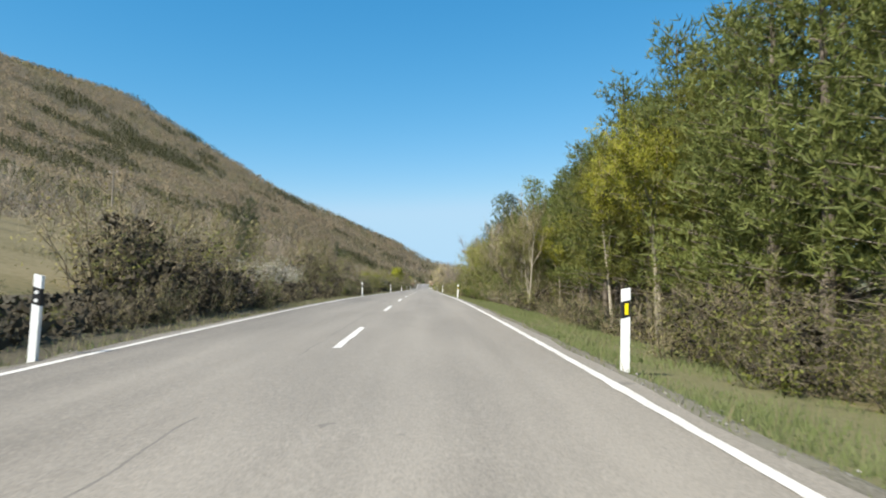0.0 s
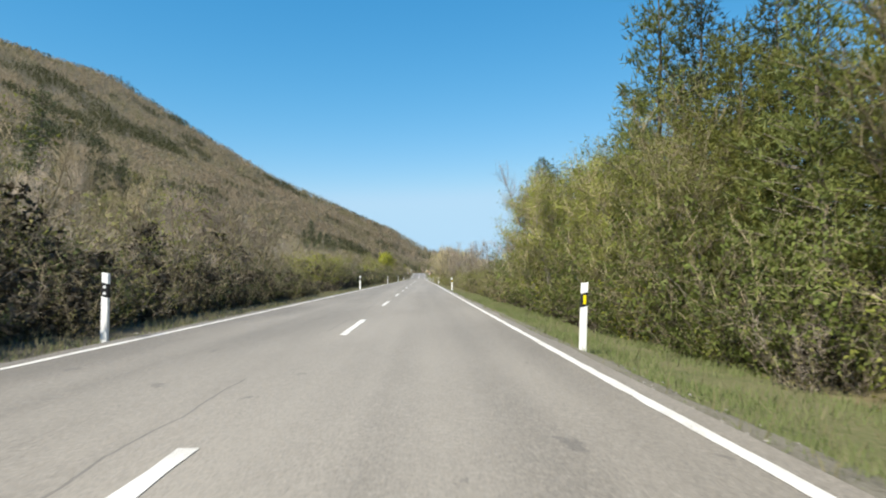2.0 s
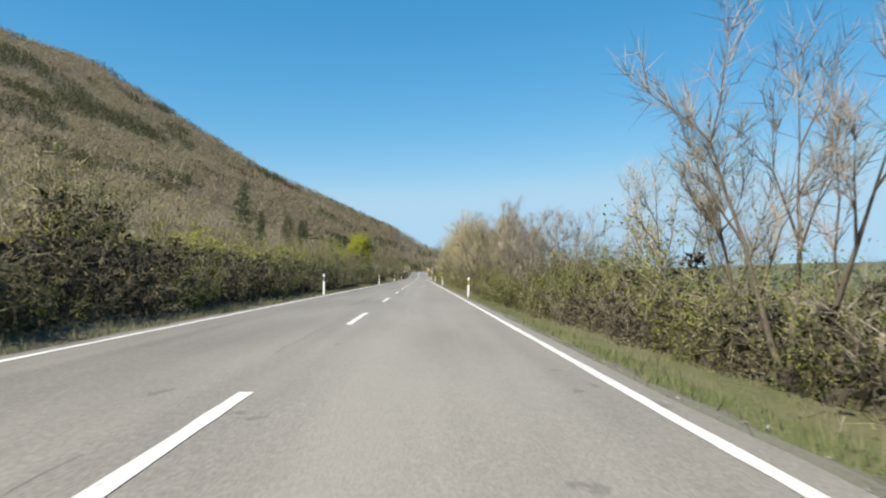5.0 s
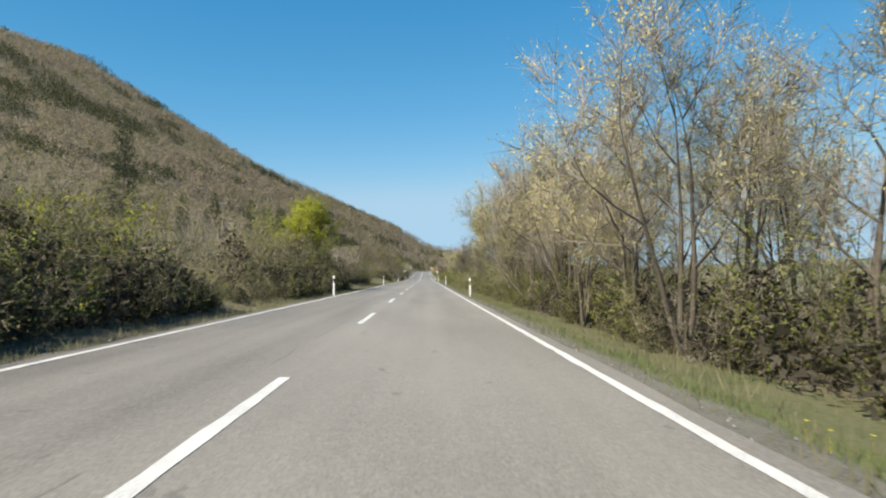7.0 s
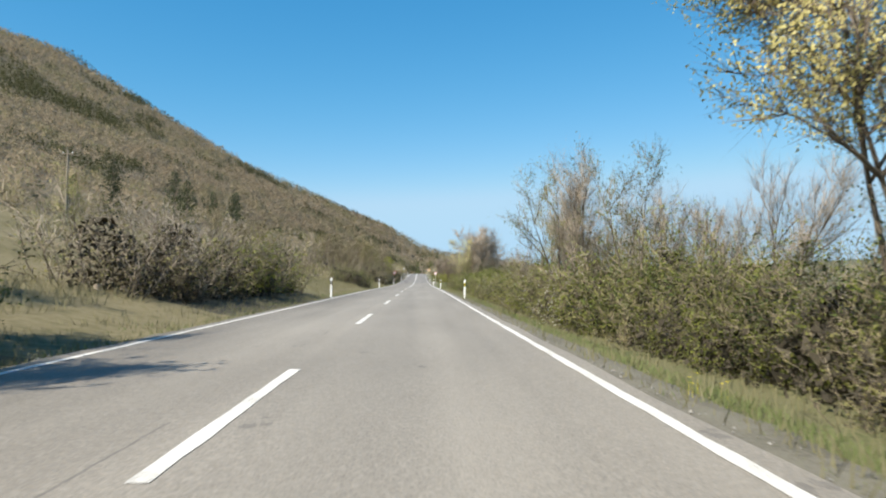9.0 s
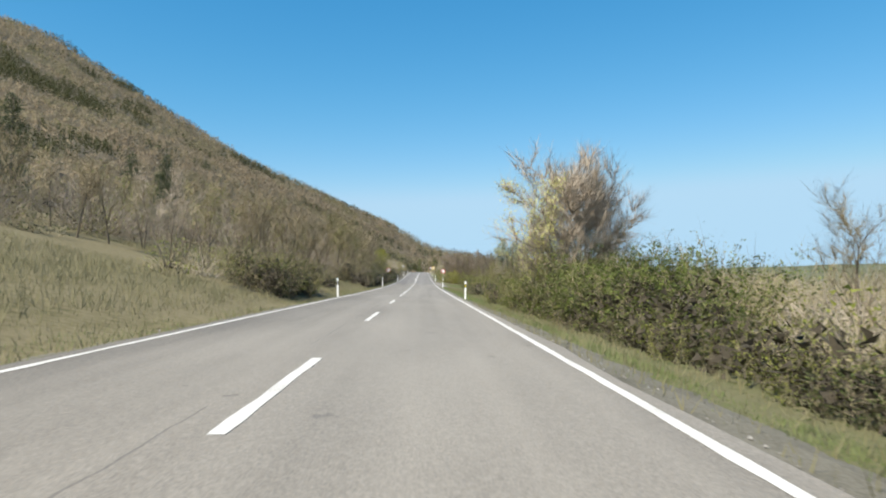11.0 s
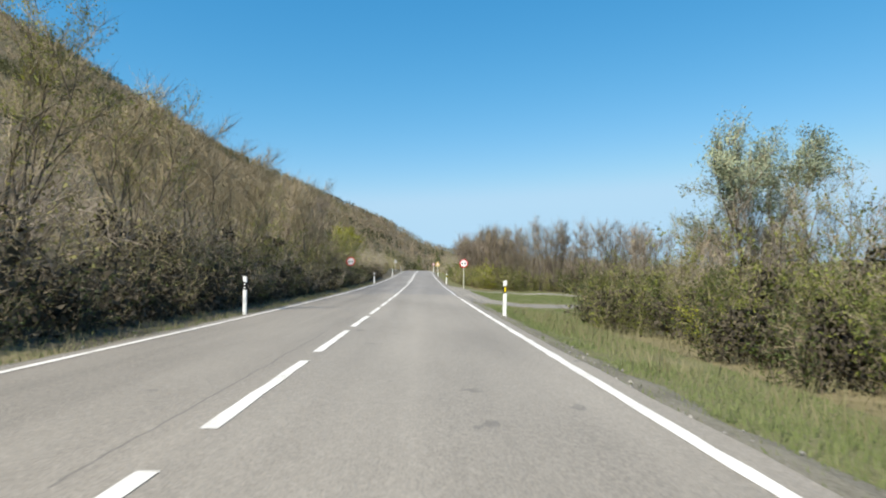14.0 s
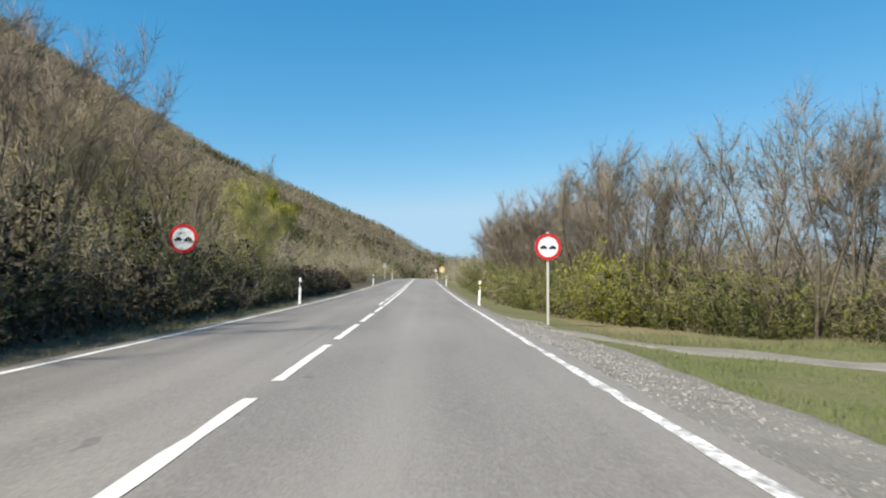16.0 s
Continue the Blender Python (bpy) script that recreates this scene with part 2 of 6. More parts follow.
# lighter, yellower needles: the sun on these pines is put into the colour
M_NEEDLE = material("pine_needles", [(0.085, 0.098, 0.022), (0.165, 0.175, 0.04), (0.27, 0.265, 0.075)], 0.6, 3, 20, 0, by="piece", spread=0.3, through_light=0.35)
M_NEEDLE_MID = material("pine_needles_green", [(0.078, 0.102, 0.03), (0.155, 0.183, 0.049), (0.265, 0.279, 0.087)], 0.6, 3, 20, 0, by="piece", spread=0.25, through_light=0.3)
M_NEEDLE_DARK = material("pine_needles_dark", [(0.03, 0.042, 0.018), (0.058, 0.074, 0.03), (0.1, 0.115, 0.048)], 0.6, 3, 20, 0, by="piece", spread=0.25, through_light=0.2)
M_GRASS = material("grass_blades", [(0.082, 0.109, 0.031), (0.130, 0.162, 0.051), (0.173, 0.198, 0.078), (0.225, 0.227, 0.114)], 0.7, 0.25, 2, 0, by="piece", through_light=0.4, skyward_shading=0.50)
M_GRASS_DRY = material("grass_dry", [(0.115, 0.108, 0.050), (0.175, 0.160, 0.082), (0.25, 0.228, 0.132)], 0.8, 0.25, 2, 0, by="piece", through_light=0.3, skyward_shading=0.40)
M_WOODS = material("bare_woods", [(0.181, 0.157, 0.097), (0.269, 0.22, 0.149), (0.329, 0.271, 0.186), (0.203, 0.195, 0.1), (0.296, 0.24, 0.162)], 0.95, 0.012, 0.06, 0, by="piece", through_light=0.5, piece_mix=0.14)
M_WOODS_GREEN = material("evergreen_woods", [(0.045, 0.05, 0.022), (0.071, 0.075, 0.035), (0.109, 0.106, 0.053)], 0.9, 0.02, 0.1, 0, by="piece", through_light=0.4, piece_mix=0.14)
M_WOODS_OLIVE = material("hill_scrub_olive", [(0.14, 0.136, 0.07), (0.19, 0.18, 0.098), (0.24, 0.222, 0.13)], 0.95, 0.02, 0.1, 0, by="piece", through_light=0.5, piece_mix=0.14)
M_WOODS_FIELD = material("field_woods", [(0.075, 0.085, 0.040), (0.105, 0.11, 0.055), (0.13, 0.12, 0.075)], 0.95, 0.02, 0.1, 0, by="piece", through_light=0.4, piece_mix=0.4)
M_WHITE = material("white_plastic", [(0.66, 0.66, 0.63), (0.78, 0.78, 0.75), (0.82, 0.82, 0.80)], 0.45, 3, 30, 0.1, 0.002)
M_BLACK = material("black_film", [(0.012, 0.012, 0.013), (0.025, 0.025, 0.026)], 0.5, 3, 30, 0.1, 0.002)
M_AMBER = material("amber_reflector", [(0.74, 0.60, 0.005), (0.85, 0.72, 0.01)], 0.3, 40, 200, 0.2, 0.001)
M_GLASSDOT = material("round_reflector", [(0.62, 0.62, 0.60), (0.78, 0.78, 0.76)], 0.2, 40, 200, 0.2, 0.001)
M_RED = material("red_sign_film", [(0.50, 0.018, 0.022), (0.60, 0.03, 0.03)], 0.4, 4, 60, 0.05, 0.001)
M_SIGNWHITE = material("white_sign_film", [(0.70, 0.70, 0.68), (0.80, 0.80, 0.78)], 0.4, 4, 60, 0.05, 0.001)
M_SIGNYELLOW = material("yellow_sign_film", [(0.62, 0.50, 0.16), (0.74, 0.62, 0.24)], 0.4, 4, 60, 0.05, 0.001)
M_STEEL = material("galvanised_steel", [(0.36, 0.36, 0.35), (0.52, 0.52, 0.50)], 0.5, 5, 40, 0.1, 0.002, metal=0.6)
M_STEELPAINT = material("pale_sign_post", [(0.48, 0.46, 0.38), (0.60, 0.58, 0.50)], 0.55, 5, 40, 0.1, 0.002)
M_WOODPOLE = material("weathered_pole_wood", [(0.20, 0.17, 0.13), (0.30, 0.26, 0.21)], 0.9, 3, 30, 0.4, 0.006)

# ---- the lie of the land ----
GRADES = (0.029, 0.0156, -0.0004, 0.0011, 0.0, 0.0, 0.0022, -0.0022, 0.0034, 0.0143, 0.027, 0.0244, 0.0156, -0.012, -0.02)
STEP, FIRST = 50.0, -50.0


def road_z(y):
    """Height of the road's middle: a sag past the first bend of the grade, then a crest at about 560 m."""
    y = min(max(y, -400.0), 5000.0)
    if y < FIRST:
        return -1.115 + (y - FIRST) * GRADES[0]
    z = -1.115
    for i in range(len(GRADES) - 1):
        y0 = FIRST + STEP * i
        u = min(max(y - y0, 0.0), STEP)
        z += GRADES[i] * u + (GRADES[i + 1] - GRADES[i]) * u * u / (2 * STEP)
        if y <= y0 + STEP:
            return z
    return z + (y - FIRST - STEP * (len(GRADES) - 1)) * GRADES[-1] * max(0.0, 1 - (y - 600) / 400 if y < 1000 else 0)


def lerp(x, table):
    if x <= table[0][0]:
        return table[0][1]
    for (a, va), (b, vb) in zip(table, table[1:]):
        if x <= b:
            return va + (vb - va) * (x - a) / (b - a)
    return table[-1][1]


# the hill: heights across its foot, beside the road, and along its crest, which comes down to the road far ahead
FOOT = ((8, 0), (15, 0.3), (35, 2.6), (60, 7), (100, 18), (200, 54), (300, 90), (500, 150), (700, 190), (1500, 240), (4000, 220))
CREST = ((-476, 0), (-357, 9), (-119, 30), (-12, 54), (64, 88), (119, 108), (174, 132), (275, 176), (394, 240), (500, 308), (571, 356), (666, 380), (821, 391), (1190, 399), (3570, 352))
CREST_Y = ((0, 1488), (178, 1428), (357, 1345), (714, 1309), (1785, 1309))
RISE_FROM = ((0, 833), (71, 738), (178, 416), (357, 95), (595, -298), (4760, -298))
LEFT_BANK = ((3.6, -0.12), (4.2, -0.2), (5.0, -0.2), (6.0, 0.05), (8, 0.5), (15, 1.6), (25, 3.0), (60, 6.0), (5000, 6.0))
RIGHT_BANK = ((3.6, -0.12), (4.3, -0.26), (5.5, -0.42), (7.5, -0.6), (20, -0.8), (60, -1.5), (180, -2), (400, 9), (600, 21), (900, 38), (1600, 72), (2500, 90), (5000, 70))


def ground_z(x, y):
    z = road_z(y)
    a = abs(x)
    if a < 3.6:
        z += -0.02 * a - 0.06
    else:
        z += lerp(a, LEFT_BANK if x < 0 else RIGHT_BANK)
    foot = lerp(-x, FOOT) if x < -8 else 0.0
    y1 = lerp(a, CREST_Y)
    y0 = lerp(a if x < 0 else 0, RISE_FROM)
    f = min(max((y - y0) / (y1 - y0), 0.0), 1.0)
    f = f ** 1.35
    crest = lerp(-x, CREST) if x < 400 else 0.0
    if y > y1:
        crest *= max(0.25, 1 - (y - y1) / 1500)
    z += foot * (1 - f) + crest * f
    if a > 4.6:
        k = min(1.0, (a - 4.6) / 6)
        z += k * 0.13 * noise.noise(Vector((x * 0.35, y * 0.35, 0)))
        if a > 40:
            k = min(1.0, (a - 40) / 120)
            z += k * 3 * noise.noise(Vector((x * 0.02, y * 0.02, 3))) + k * 7 * noise.noise(Vector((x * 0.006, y * 0.006, 7)))
    return z


def surface_z(x, y):
    """Top of the asphalt."""
    return road_z(y) - 0.02 * abs(x)


# ---- building helpers ----
def mesh_of(name, verts, faces, mats, index=None, smooth=False, normals=None):
    me = bpy.data.meshes.new(name)
    me.from_pydata(verts, [], faces)
    for m in mats if isinstance(mats, (list, tuple)) else [mats]:
        me.materials.append(m)
    if index is not None:
        me.polygons.foreach_set("material_index", np.array(index, dtype=np.int32))
    if smooth:
        me.polygons.foreach_set("use_smooth", np.ones(len(faces), dtype=bool))
    if normals is not None:
        own = me.attributes.new("custom_normal", "FLOAT_VECTOR", "POINT")
        own.data.foreach_set("vector", np.asarray(normals, dtype=np.float32).ravel())
    me.update()
    return me


def puffed(tri, cell, seed, centre=None, outward=0.55, local=0.6, wild=0.45, up=0.2):
    """Sets shading normals that light a crown's sprays as if they faced outwards from its heart and their clump. tri: n
    x 3 x 3 corners.
    Returns the corners, wound to face outwards, and a normal for each."""
    r = np.random.RandomState(seed)
    c = tri.mean(1)

    def unit(a):
        return a / np.maximum(np.linalg.norm(a, axis=1, keepdims=True), 1e-6)

    heart = c.mean(0) * np.array((1, 1, 0.8)) if centre is None else centre
    _, who = np.unique(np.floor(c / cell + r.rand(3)).astype(np.int64), axis=0, return_inverse=True)
    who = who.ravel()
    count = np.bincount(who)
    mid = np.stack([np.bincount(who, c[:, k]) / count for k in range(3)], 1)[who]
    n = unit(unit(c - heart) * outward + unit(c - mid) * local + unit(r.normal(0, 1, c.shape)) * wild + np.array((0, 0, up)))
    face = np.cross(tri[:, 1] - tri[:, 0], tri[:, 2] - tri[:, 0])
    turned = (face * n).sum(1) < 0
    tri = tri.copy()
    tri[turned] = tri[turned][:, [0, 2, 1]]
    return tri, np.repeat(n, 3, 0)


def part(name, bm, mat, parent, label=""):
    me = bpy.data.meshes.new(name)
    bm.to_mesh(me)
    bm.free()
    me.materials.append(mat)
    ob = new(name, me)
    ob.parent = parent
    return tagged(ob, label)


def thing(name, at, label, category, group=""):
    ob = new(name)
    ob.empty_display_size = 0.2
    ob.matrix_basis = at if isinstance(at, Matrix) else pose(*at)
    return tagged(ob, label, category, group)


class Build:
    """Collects faces of one mesh: tapered limbs, thin shoots and leaves."""

    def __init__(self, rnd):
        self.v, self.f, self.i, self.r = [], [], [], rnd
        self.n, self.sprays = [], []

    def limb(self, p, q, r0, r1, sides=5, mat=0):
        d = (q - p).normalized()
        a = d.orthogonal().normalized()
        b = d.cross(a)
        k = len(self.v)
        for c, r in ((p, r0), (q, r1)):
            for s in range(sides):
                t = 2 * math.pi * s / sides
                o = a * math.cos(t) + b * math.sin(t)
                self.v.append(c + o * r)
                self.n.append(tuple(o))
        for s in range(sides):
            t = (s + 1) % sides
            self.f.append((k + s, k + t, k + sides + t, k + sides + s))
            self.i.append(mat)

    def shoot(self, p, d, length, w, mat=0):
        a = d.cross(Vector((self.r.uniform(-1, 1), self.r.uniform(-1, 1), self.r.uniform(-1, 1))))
        a = a.normalized() * w / 2 if a.length > 1e-6 else Vector((w / 2, 0, 0))
        k = len(self.v)
        self.sprays.append(k)
        self.n += [(0, 0, 1)] * 3
        self.v += [p - a, p + a, p + d * length]
        self.f.append((k, k + 1, k + 2))
        self.i.append(mat)

    def leaf(self, p, size, mat=0):
        r = self.r
        a = Vector((r.gauss(0, 1), r.gauss(0, 1), r.gauss(0, 1))).normalized() * size
        b = a.cross(Vector((r.gauss(0, 1), r.gauss(0, 1), r.gauss(0, 1)))).normalized() * size * 0.55
        k = len(self.v)
        self.sprays.append(k)
        self.n += [(0, 0, 1)] * 3
        self.v += [p - a * 0.5 - b * 0.6, p - a * 0.5 + b * 0.6, p + a * 0.6]
        self.f.append((k, k + 1, k + 2))
        self.i.append(mat)

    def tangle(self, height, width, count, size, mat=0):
        """Dark loose shards in the heart of a bush, standing for its inner shade."""
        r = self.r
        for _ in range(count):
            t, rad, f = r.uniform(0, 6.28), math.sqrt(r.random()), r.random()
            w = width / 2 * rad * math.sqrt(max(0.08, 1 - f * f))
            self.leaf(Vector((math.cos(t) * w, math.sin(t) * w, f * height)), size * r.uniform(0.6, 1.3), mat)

    def mesh(self, name, mats):
        v, n = np.array([tuple(p) for p in self.v]), np.array(self.n)
        if self.sprays:
            rows = (np.array(self.sprays)[:, None] + np.arange(3)).ravel()
            cell = max(0.35, 0.16 * v[:, 2].max())
            tri, bent = puffed(v[rows].reshape(-1, 3, 3), cell, len(v))
            v[rows], n[rows] = tri.reshape(-1, 3), bent
        me = mesh_of(name, v.tolist(), self.f, mats, self.i, True, n)
        return me


def spray(r, d, amount):
    return (d + Vector((r.gauss(0, 1), r.gauss(0, 1), r.gauss(0, 1))) * amount).normalized()


def bare_tree(name, seed, height, label, trunk_mat, twig_mat, stems=1, spread=0.42, leaves=0, leaf_size=0.09, leaf_mat=None, low=0.3, lean=0.05,
              shoots=11, leaf_from=0.0, limbs=0, fine=0.016, one_side=False, shoot_len=1.0, boughs=2, wild=0.62):
    """A deciduous tree in early spring: trunk and limbs, and a crown of boughs, shoots and whatever leaves are out."""
    r = random.Random(seed)
    trunk, crown = Build(r), Build(r)
    tips = []
    up = Vector((0, 0, 1))
    scale = height / 8

    def aside(d, amount):
        o = d.cross(Vector((r.gauss(0, 1), r.gauss(0, 1), r.gauss(0, 1)))).normalized()
        return (d * (1 - amount) + o * amount * r.uniform(0.8, 1.5) + up * 0.16).normalized()

    def bough(p, d, length, rad):
        for s in range(2):
            d = (spray(r, d, 0.2) + up * 0.1).normalized()
            q = p + d * length / 2
            crown.limb(p, q, rad * (1 - 0.4 * s), rad * (0.6 - 0.35 * s), 3)
            for _ in range(shoots):
                dd = (spray(r, d, wild) + up * 0.2).normalized()
                o = p.lerp(q, r.random())
                ln = r.uniform(0.35, 1.15) * scale * shoot_len
                crown.shoot(o, dd, ln, fine)
                tips.append(o + dd * ln * r.uniform(0.3, 0.9))
            p = q

    def limb(p, d, length, rad):
        for s in range(3):
            d = (spray(r, d, 0.17) + up * 0.09).normalized()
            q = p + d * length / 3
            trunk.limb(p, q, rad * (1 - 0.3 * s), rad * (0.7 - 0.27 * s), 4)
            for _ in range(boughs):
                bough(q, aside(d, spread), length * r.uniform(0.35, 0.6), rad * 0.35)
            p = q
        bough(p, d, length * 0.5, rad * 0.3)

    for k in range(stems):
        many = stems > 1
        p = Vector((r.gauss(0, 0.1), r.gauss(0, 0.1), -0.3)) if many else Vector((0, 0, -0.3))
        d = spray(r, up, lean + ((0.04 if spread < 0.35 else 0.11) if many else 0))
        rad = height * (0.0125 if many else 0.014)
        for s in range(5):
            d = (spray(r, d, 0.07) + up * 0.1).normalized()
            q = p + d * height * 0.155
            trunk.limb(p, q, rad * (1 - 0.17 * s), rad * (0.83 - 0.17 * s), 6)
            if q.z > height * low:
                for _ in range(limbs or (1 if many else 2)):
                    limb(q, aside(d, spread), height * r.uniform(0.28, 0.42) * (1.1 - 0.09 * s), rad * (0.5 - 0.05 * s))
            p = q
        limb(p, d, height * 0.3, rad * 0.22)
    top = max(q.z for q in tips)
    if leaves:
        good = [q for q in tips if q.z > leaf_from * top and not (one_side and (q.x > -0.7 or q.z > 0.74 * top))]
        for _ in range(leaves):
            q = r.choice(good)
            crown.leaf(q + Vector((r.gauss(0, 0.11), r.gauss(0, 0.11), r.gauss(0, 0.1))) * scale, leaf_size * r.uniform(0.6, 1.4), 1)
    k = height / top
    root = thing(name, (0, 0, 0), label, "tree")
    for part_name, b, mats in (("trunk", trunk, [trunk_mat]), ("crown", crown, [twig_mat, leaf_mat or twig_mat])):
        b.v = [v * k for v in b.v]
        ob = new(part_name, b.mesh(part_name, mats))
        ob.parent = root
    return root


def pine_tree(name, seed, height, label, clear=0.25, width=0.2, tufts=900, needles=None):
    """A pine: straight trunk, dead stubs below, whorls of boughs with tufts of needles."""
    r = random.Random(seed)
    trunk, crown = Build(r), Build(r)
    p = Vector((0, 0, -0.3))
    for s in range(6):
        q = Vector((r.gauss(0, 0.05), r.gauss(0, 0.05), height * (s + 1) / 6))
        trunk.limb(p, q, height * 0.016 * (1 - s / 6.5), height * 0.016 * (1 - (s + 1) / 6.5), 6)
        p = q
    boughs = []
    z = height * clear * 0.5
    while z < height * 0.97:
        f = z / height
        n = r.randint(3, 5)
        t0 = r.uniform(0, 6.28)
        for k in range(n):
            t = t0 + 6.28 * k / n + r.gauss(0, 0.25)
            reach = height * width * (0.25 + 1.05 * (1 - f)) * r.uniform(0.6, 1.2)
            if f < 0.35:
                reach *= 0.85
            d = Vector((math.cos(t), math.sin(t), 0.12 + 0.5 * f + r.gauss(0, 0.1))).normalized()
            a = Vector((0, 0, z))
            b = a + d * reach
            dead = f < clear * r.uniform(0.7, 1.2)
            trunk.limb(a, b, 0.022, 0.008, 3)
            if not dead:
                boughs.append((a, b, reach))
        z += height * r.uniform(0.03, 0.05)
    total = sum(w for _, _, w in boughs)
    for a, b, w in boughs:
        for _ in range(max(4, int(tufts * w / total))):
            t = r.uniform(0.25, 1.05)
            q = a.lerp(b, t) + Vector((r.gauss(0, 0.16), r.gauss(0, 0.16), r.gauss(0.04, 0.12)))
            d = spray(r, (b - a).normalized() * 0.6 + Vector((0, 0, 0.5)), 0.35)
            for _ in range(5):
                crown.shoot(q, spray(r, d, 0.6), r.uniform(0.18, 0.38), 0.042)
    root = thing(name, (0, 0, 0), label, "tree")
    for part_name, bld, m in (("trunk", trunk, M_BARK_PINE), ("crown", crown, needles or M_NEEDLE)):
        ob = new(part_name, bld.mesh(part_name, [m]))
        ob.parent = root
    return root


def bush(name, seed, height, width, label, twig_mat, leaf_mat, leaves=1000, leaf_size=0.1, stems=20, flowers=0, shoots=9, upright=0.55, heart=130):
    """A roadside bush: a stump with many stems, side shoots and small leaves down to the ground."""
    r = random.Random(seed)
    wood, crown = Build(r), Build(r)
    wood.limb(Vector((0, 0, -0.3)), Vector((0, 0, 0.12)), 0.09, 0.06, 6)
    pts = []
    for _ in range(stems):
        t = r.uniform(0, 6.28)
        rad = width / 2 * math.sqrt(r.random()) * 0.6
        p = Vector((math.cos(t) * rad, math.sin(t) * rad, -0.15))
        out = r.uniform(0.1, upright)
        d = Vector((math.cos(t) * out, math.sin(t) * out, 1)).normalized()
        length = height * r.uniform(0.65, 1.0)
        for s in range(3):
            d = spray(r, d, 0.26)
            if s > 1:
                d = (d + Vector((math.cos(t), math.sin(t), -0.2)) * 0.15).normalized()
            q = p + d * length / 3
            crown.limb(p, q, 0.011 * (1 - s / 3.4), 0.011 * (1 - (s + 1) / 3.4), 3, 4)
            for _ in range(shoots):
                dd = spray(r, d, 0.75)
                ln = r.uniform(0.14, 0.42) * height / 2
                o = p.lerp(q, r.random())
                crown.shoot(o, dd, ln, 0.011)
                pts.append(o + dd * ln * r.uniform(0.2, 0.9))
            p = q
        pts.append(p)
    for k in range(leaves + flowers):
        q = r.choice(pts)
        q = q + Vector((r.gauss(0, 0.06), r.gauss(0, 0.06), r.gauss(0, 0.05)))
        if k % 4 == 0:
            q.z *= 0.5
        if q.z > 0.03:
            crown.leaf(q, leaf_size * r.uniform(0.6, 1.4) * (1 if k < leaves else 0.75), 1 if k < leaves else 2)
    # dark shards fill the heart, so shade is put into the bush's colour
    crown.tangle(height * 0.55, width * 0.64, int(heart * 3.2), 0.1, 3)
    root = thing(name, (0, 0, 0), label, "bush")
    for part_name, b, mats in (("trunk", wood, [twig_mat]), ("crown", crown, [twig_mat, leaf_mat, M_BLOSSOM, M_HEART_SHADE, M_BARK])):
        ob = new(part_name, b.mesh(part_name, mats))
        ob.parent = root
    return root


def rough_clump(seed, height, width, twig_mat, leaf_mat, shoots, leaves, leaf_size):
    """A plain mesh of one bush or small tree for the thickets further off."""
    r = random.Random(seed)
    b = Build(r)
    for k in range(shoots):
        t, rad = r.uniform(0, 6.28), math.sqrt(r.random()) * width / 2
        z = height * r.uniform(0.0, 0.75) * math.sqrt(max(0.05, 1 - (2 * rad / width) ** 2))
        d = Vector((math.cos(t) * rad, math.sin(t) * rad, 0.9 * width / 2))
        b.shoot(Vector((math.cos(t) * rad * 0.8, math.sin(t) * rad * 0.8, z - 0.1)), spray(r, d.normalized(), 0.3), height * r.uniform(0.2, 0.42), 0.03)
    for k in range(leaves):
        t, rad = r.uniform(0, 6.28), math.sqrt(r.random()) * width / 2
        z = height * r.random() ** 0.8 * math.sqrt(max(0.05, 1 - (2 * rad / width) ** 2))
        b.leaf(Vector((math.cos(t) * rad, math.sin(t) * rad, z)), leaf_size * r.uniform(0.6, 1.5), 1)
    # the same dark shards stand for shade inside the clump
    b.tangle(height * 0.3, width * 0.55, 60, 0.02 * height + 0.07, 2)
    return b.mesh("clump", [twig_mat, leaf_mat, M_HEART_SHADE])

# ---- ground, road, markings ----
def spaced(a, b, first, growth):
    out, step = [a], first
    while out[-1] < b:
        out.append(out[-1] + step)
        step *= growth
    return out


def build_ground():
    xs_r = [0.0, 1.8, 3.6, 3.95, 4.3] + spaced(4.7, 26, 0.55, 1.05)[0:] + spaced(29, 3200, 3.5, 1.16)
    xs = sorted({-x for x in xs_r} | set(xs_r))
    ys = [-300, -200, -140, -100, -70] + [y * 3.0 for y in range(-18, 150)] + spaced(453, 5200, 6, 1.055)
    verts = [(x, y, ground_z(x, y)) for y in ys for x in xs]
    nx = len(xs)
    faces, index = [], []
    for j in range(len(ys) - 1):
        for i in range(nx - 1):
            a = j * nx + i
            faces.append((a, a + 1, a + nx + 1, a + nx))
            index.append(3 if 4.2 <= xs[i] < 7 and (ys[j] < 367 or ys[j] > 378) or (7 <= xs[i] < 26 and 354 < ys[j] < 404) else 4 if -8 < xs[i + 1] <= -4.2 and not (186 < ys[j] < 199 or 224 < ys[j] < 236 or 256 < ys[j] < 297 or 312 < ys[j] < 346) else 2 if xs[i] > 34 + 16 * noise.noise(Vector((xs[i] * 0.03, ys[j] * 0.02, 6))) else 1 if xs[i + 1] < -45 or ys[j] > 720 else 0)
    ob = new("ground", mesh_of("ground", verts, faces, [M_GROUND, M_HILL, M_FARFIELD, M_TURF, M_HEDGE_GROUND], index, True))
    return tagged(ob, "rough meadow verge and wooded hillside ground", "ground", kind="structure")


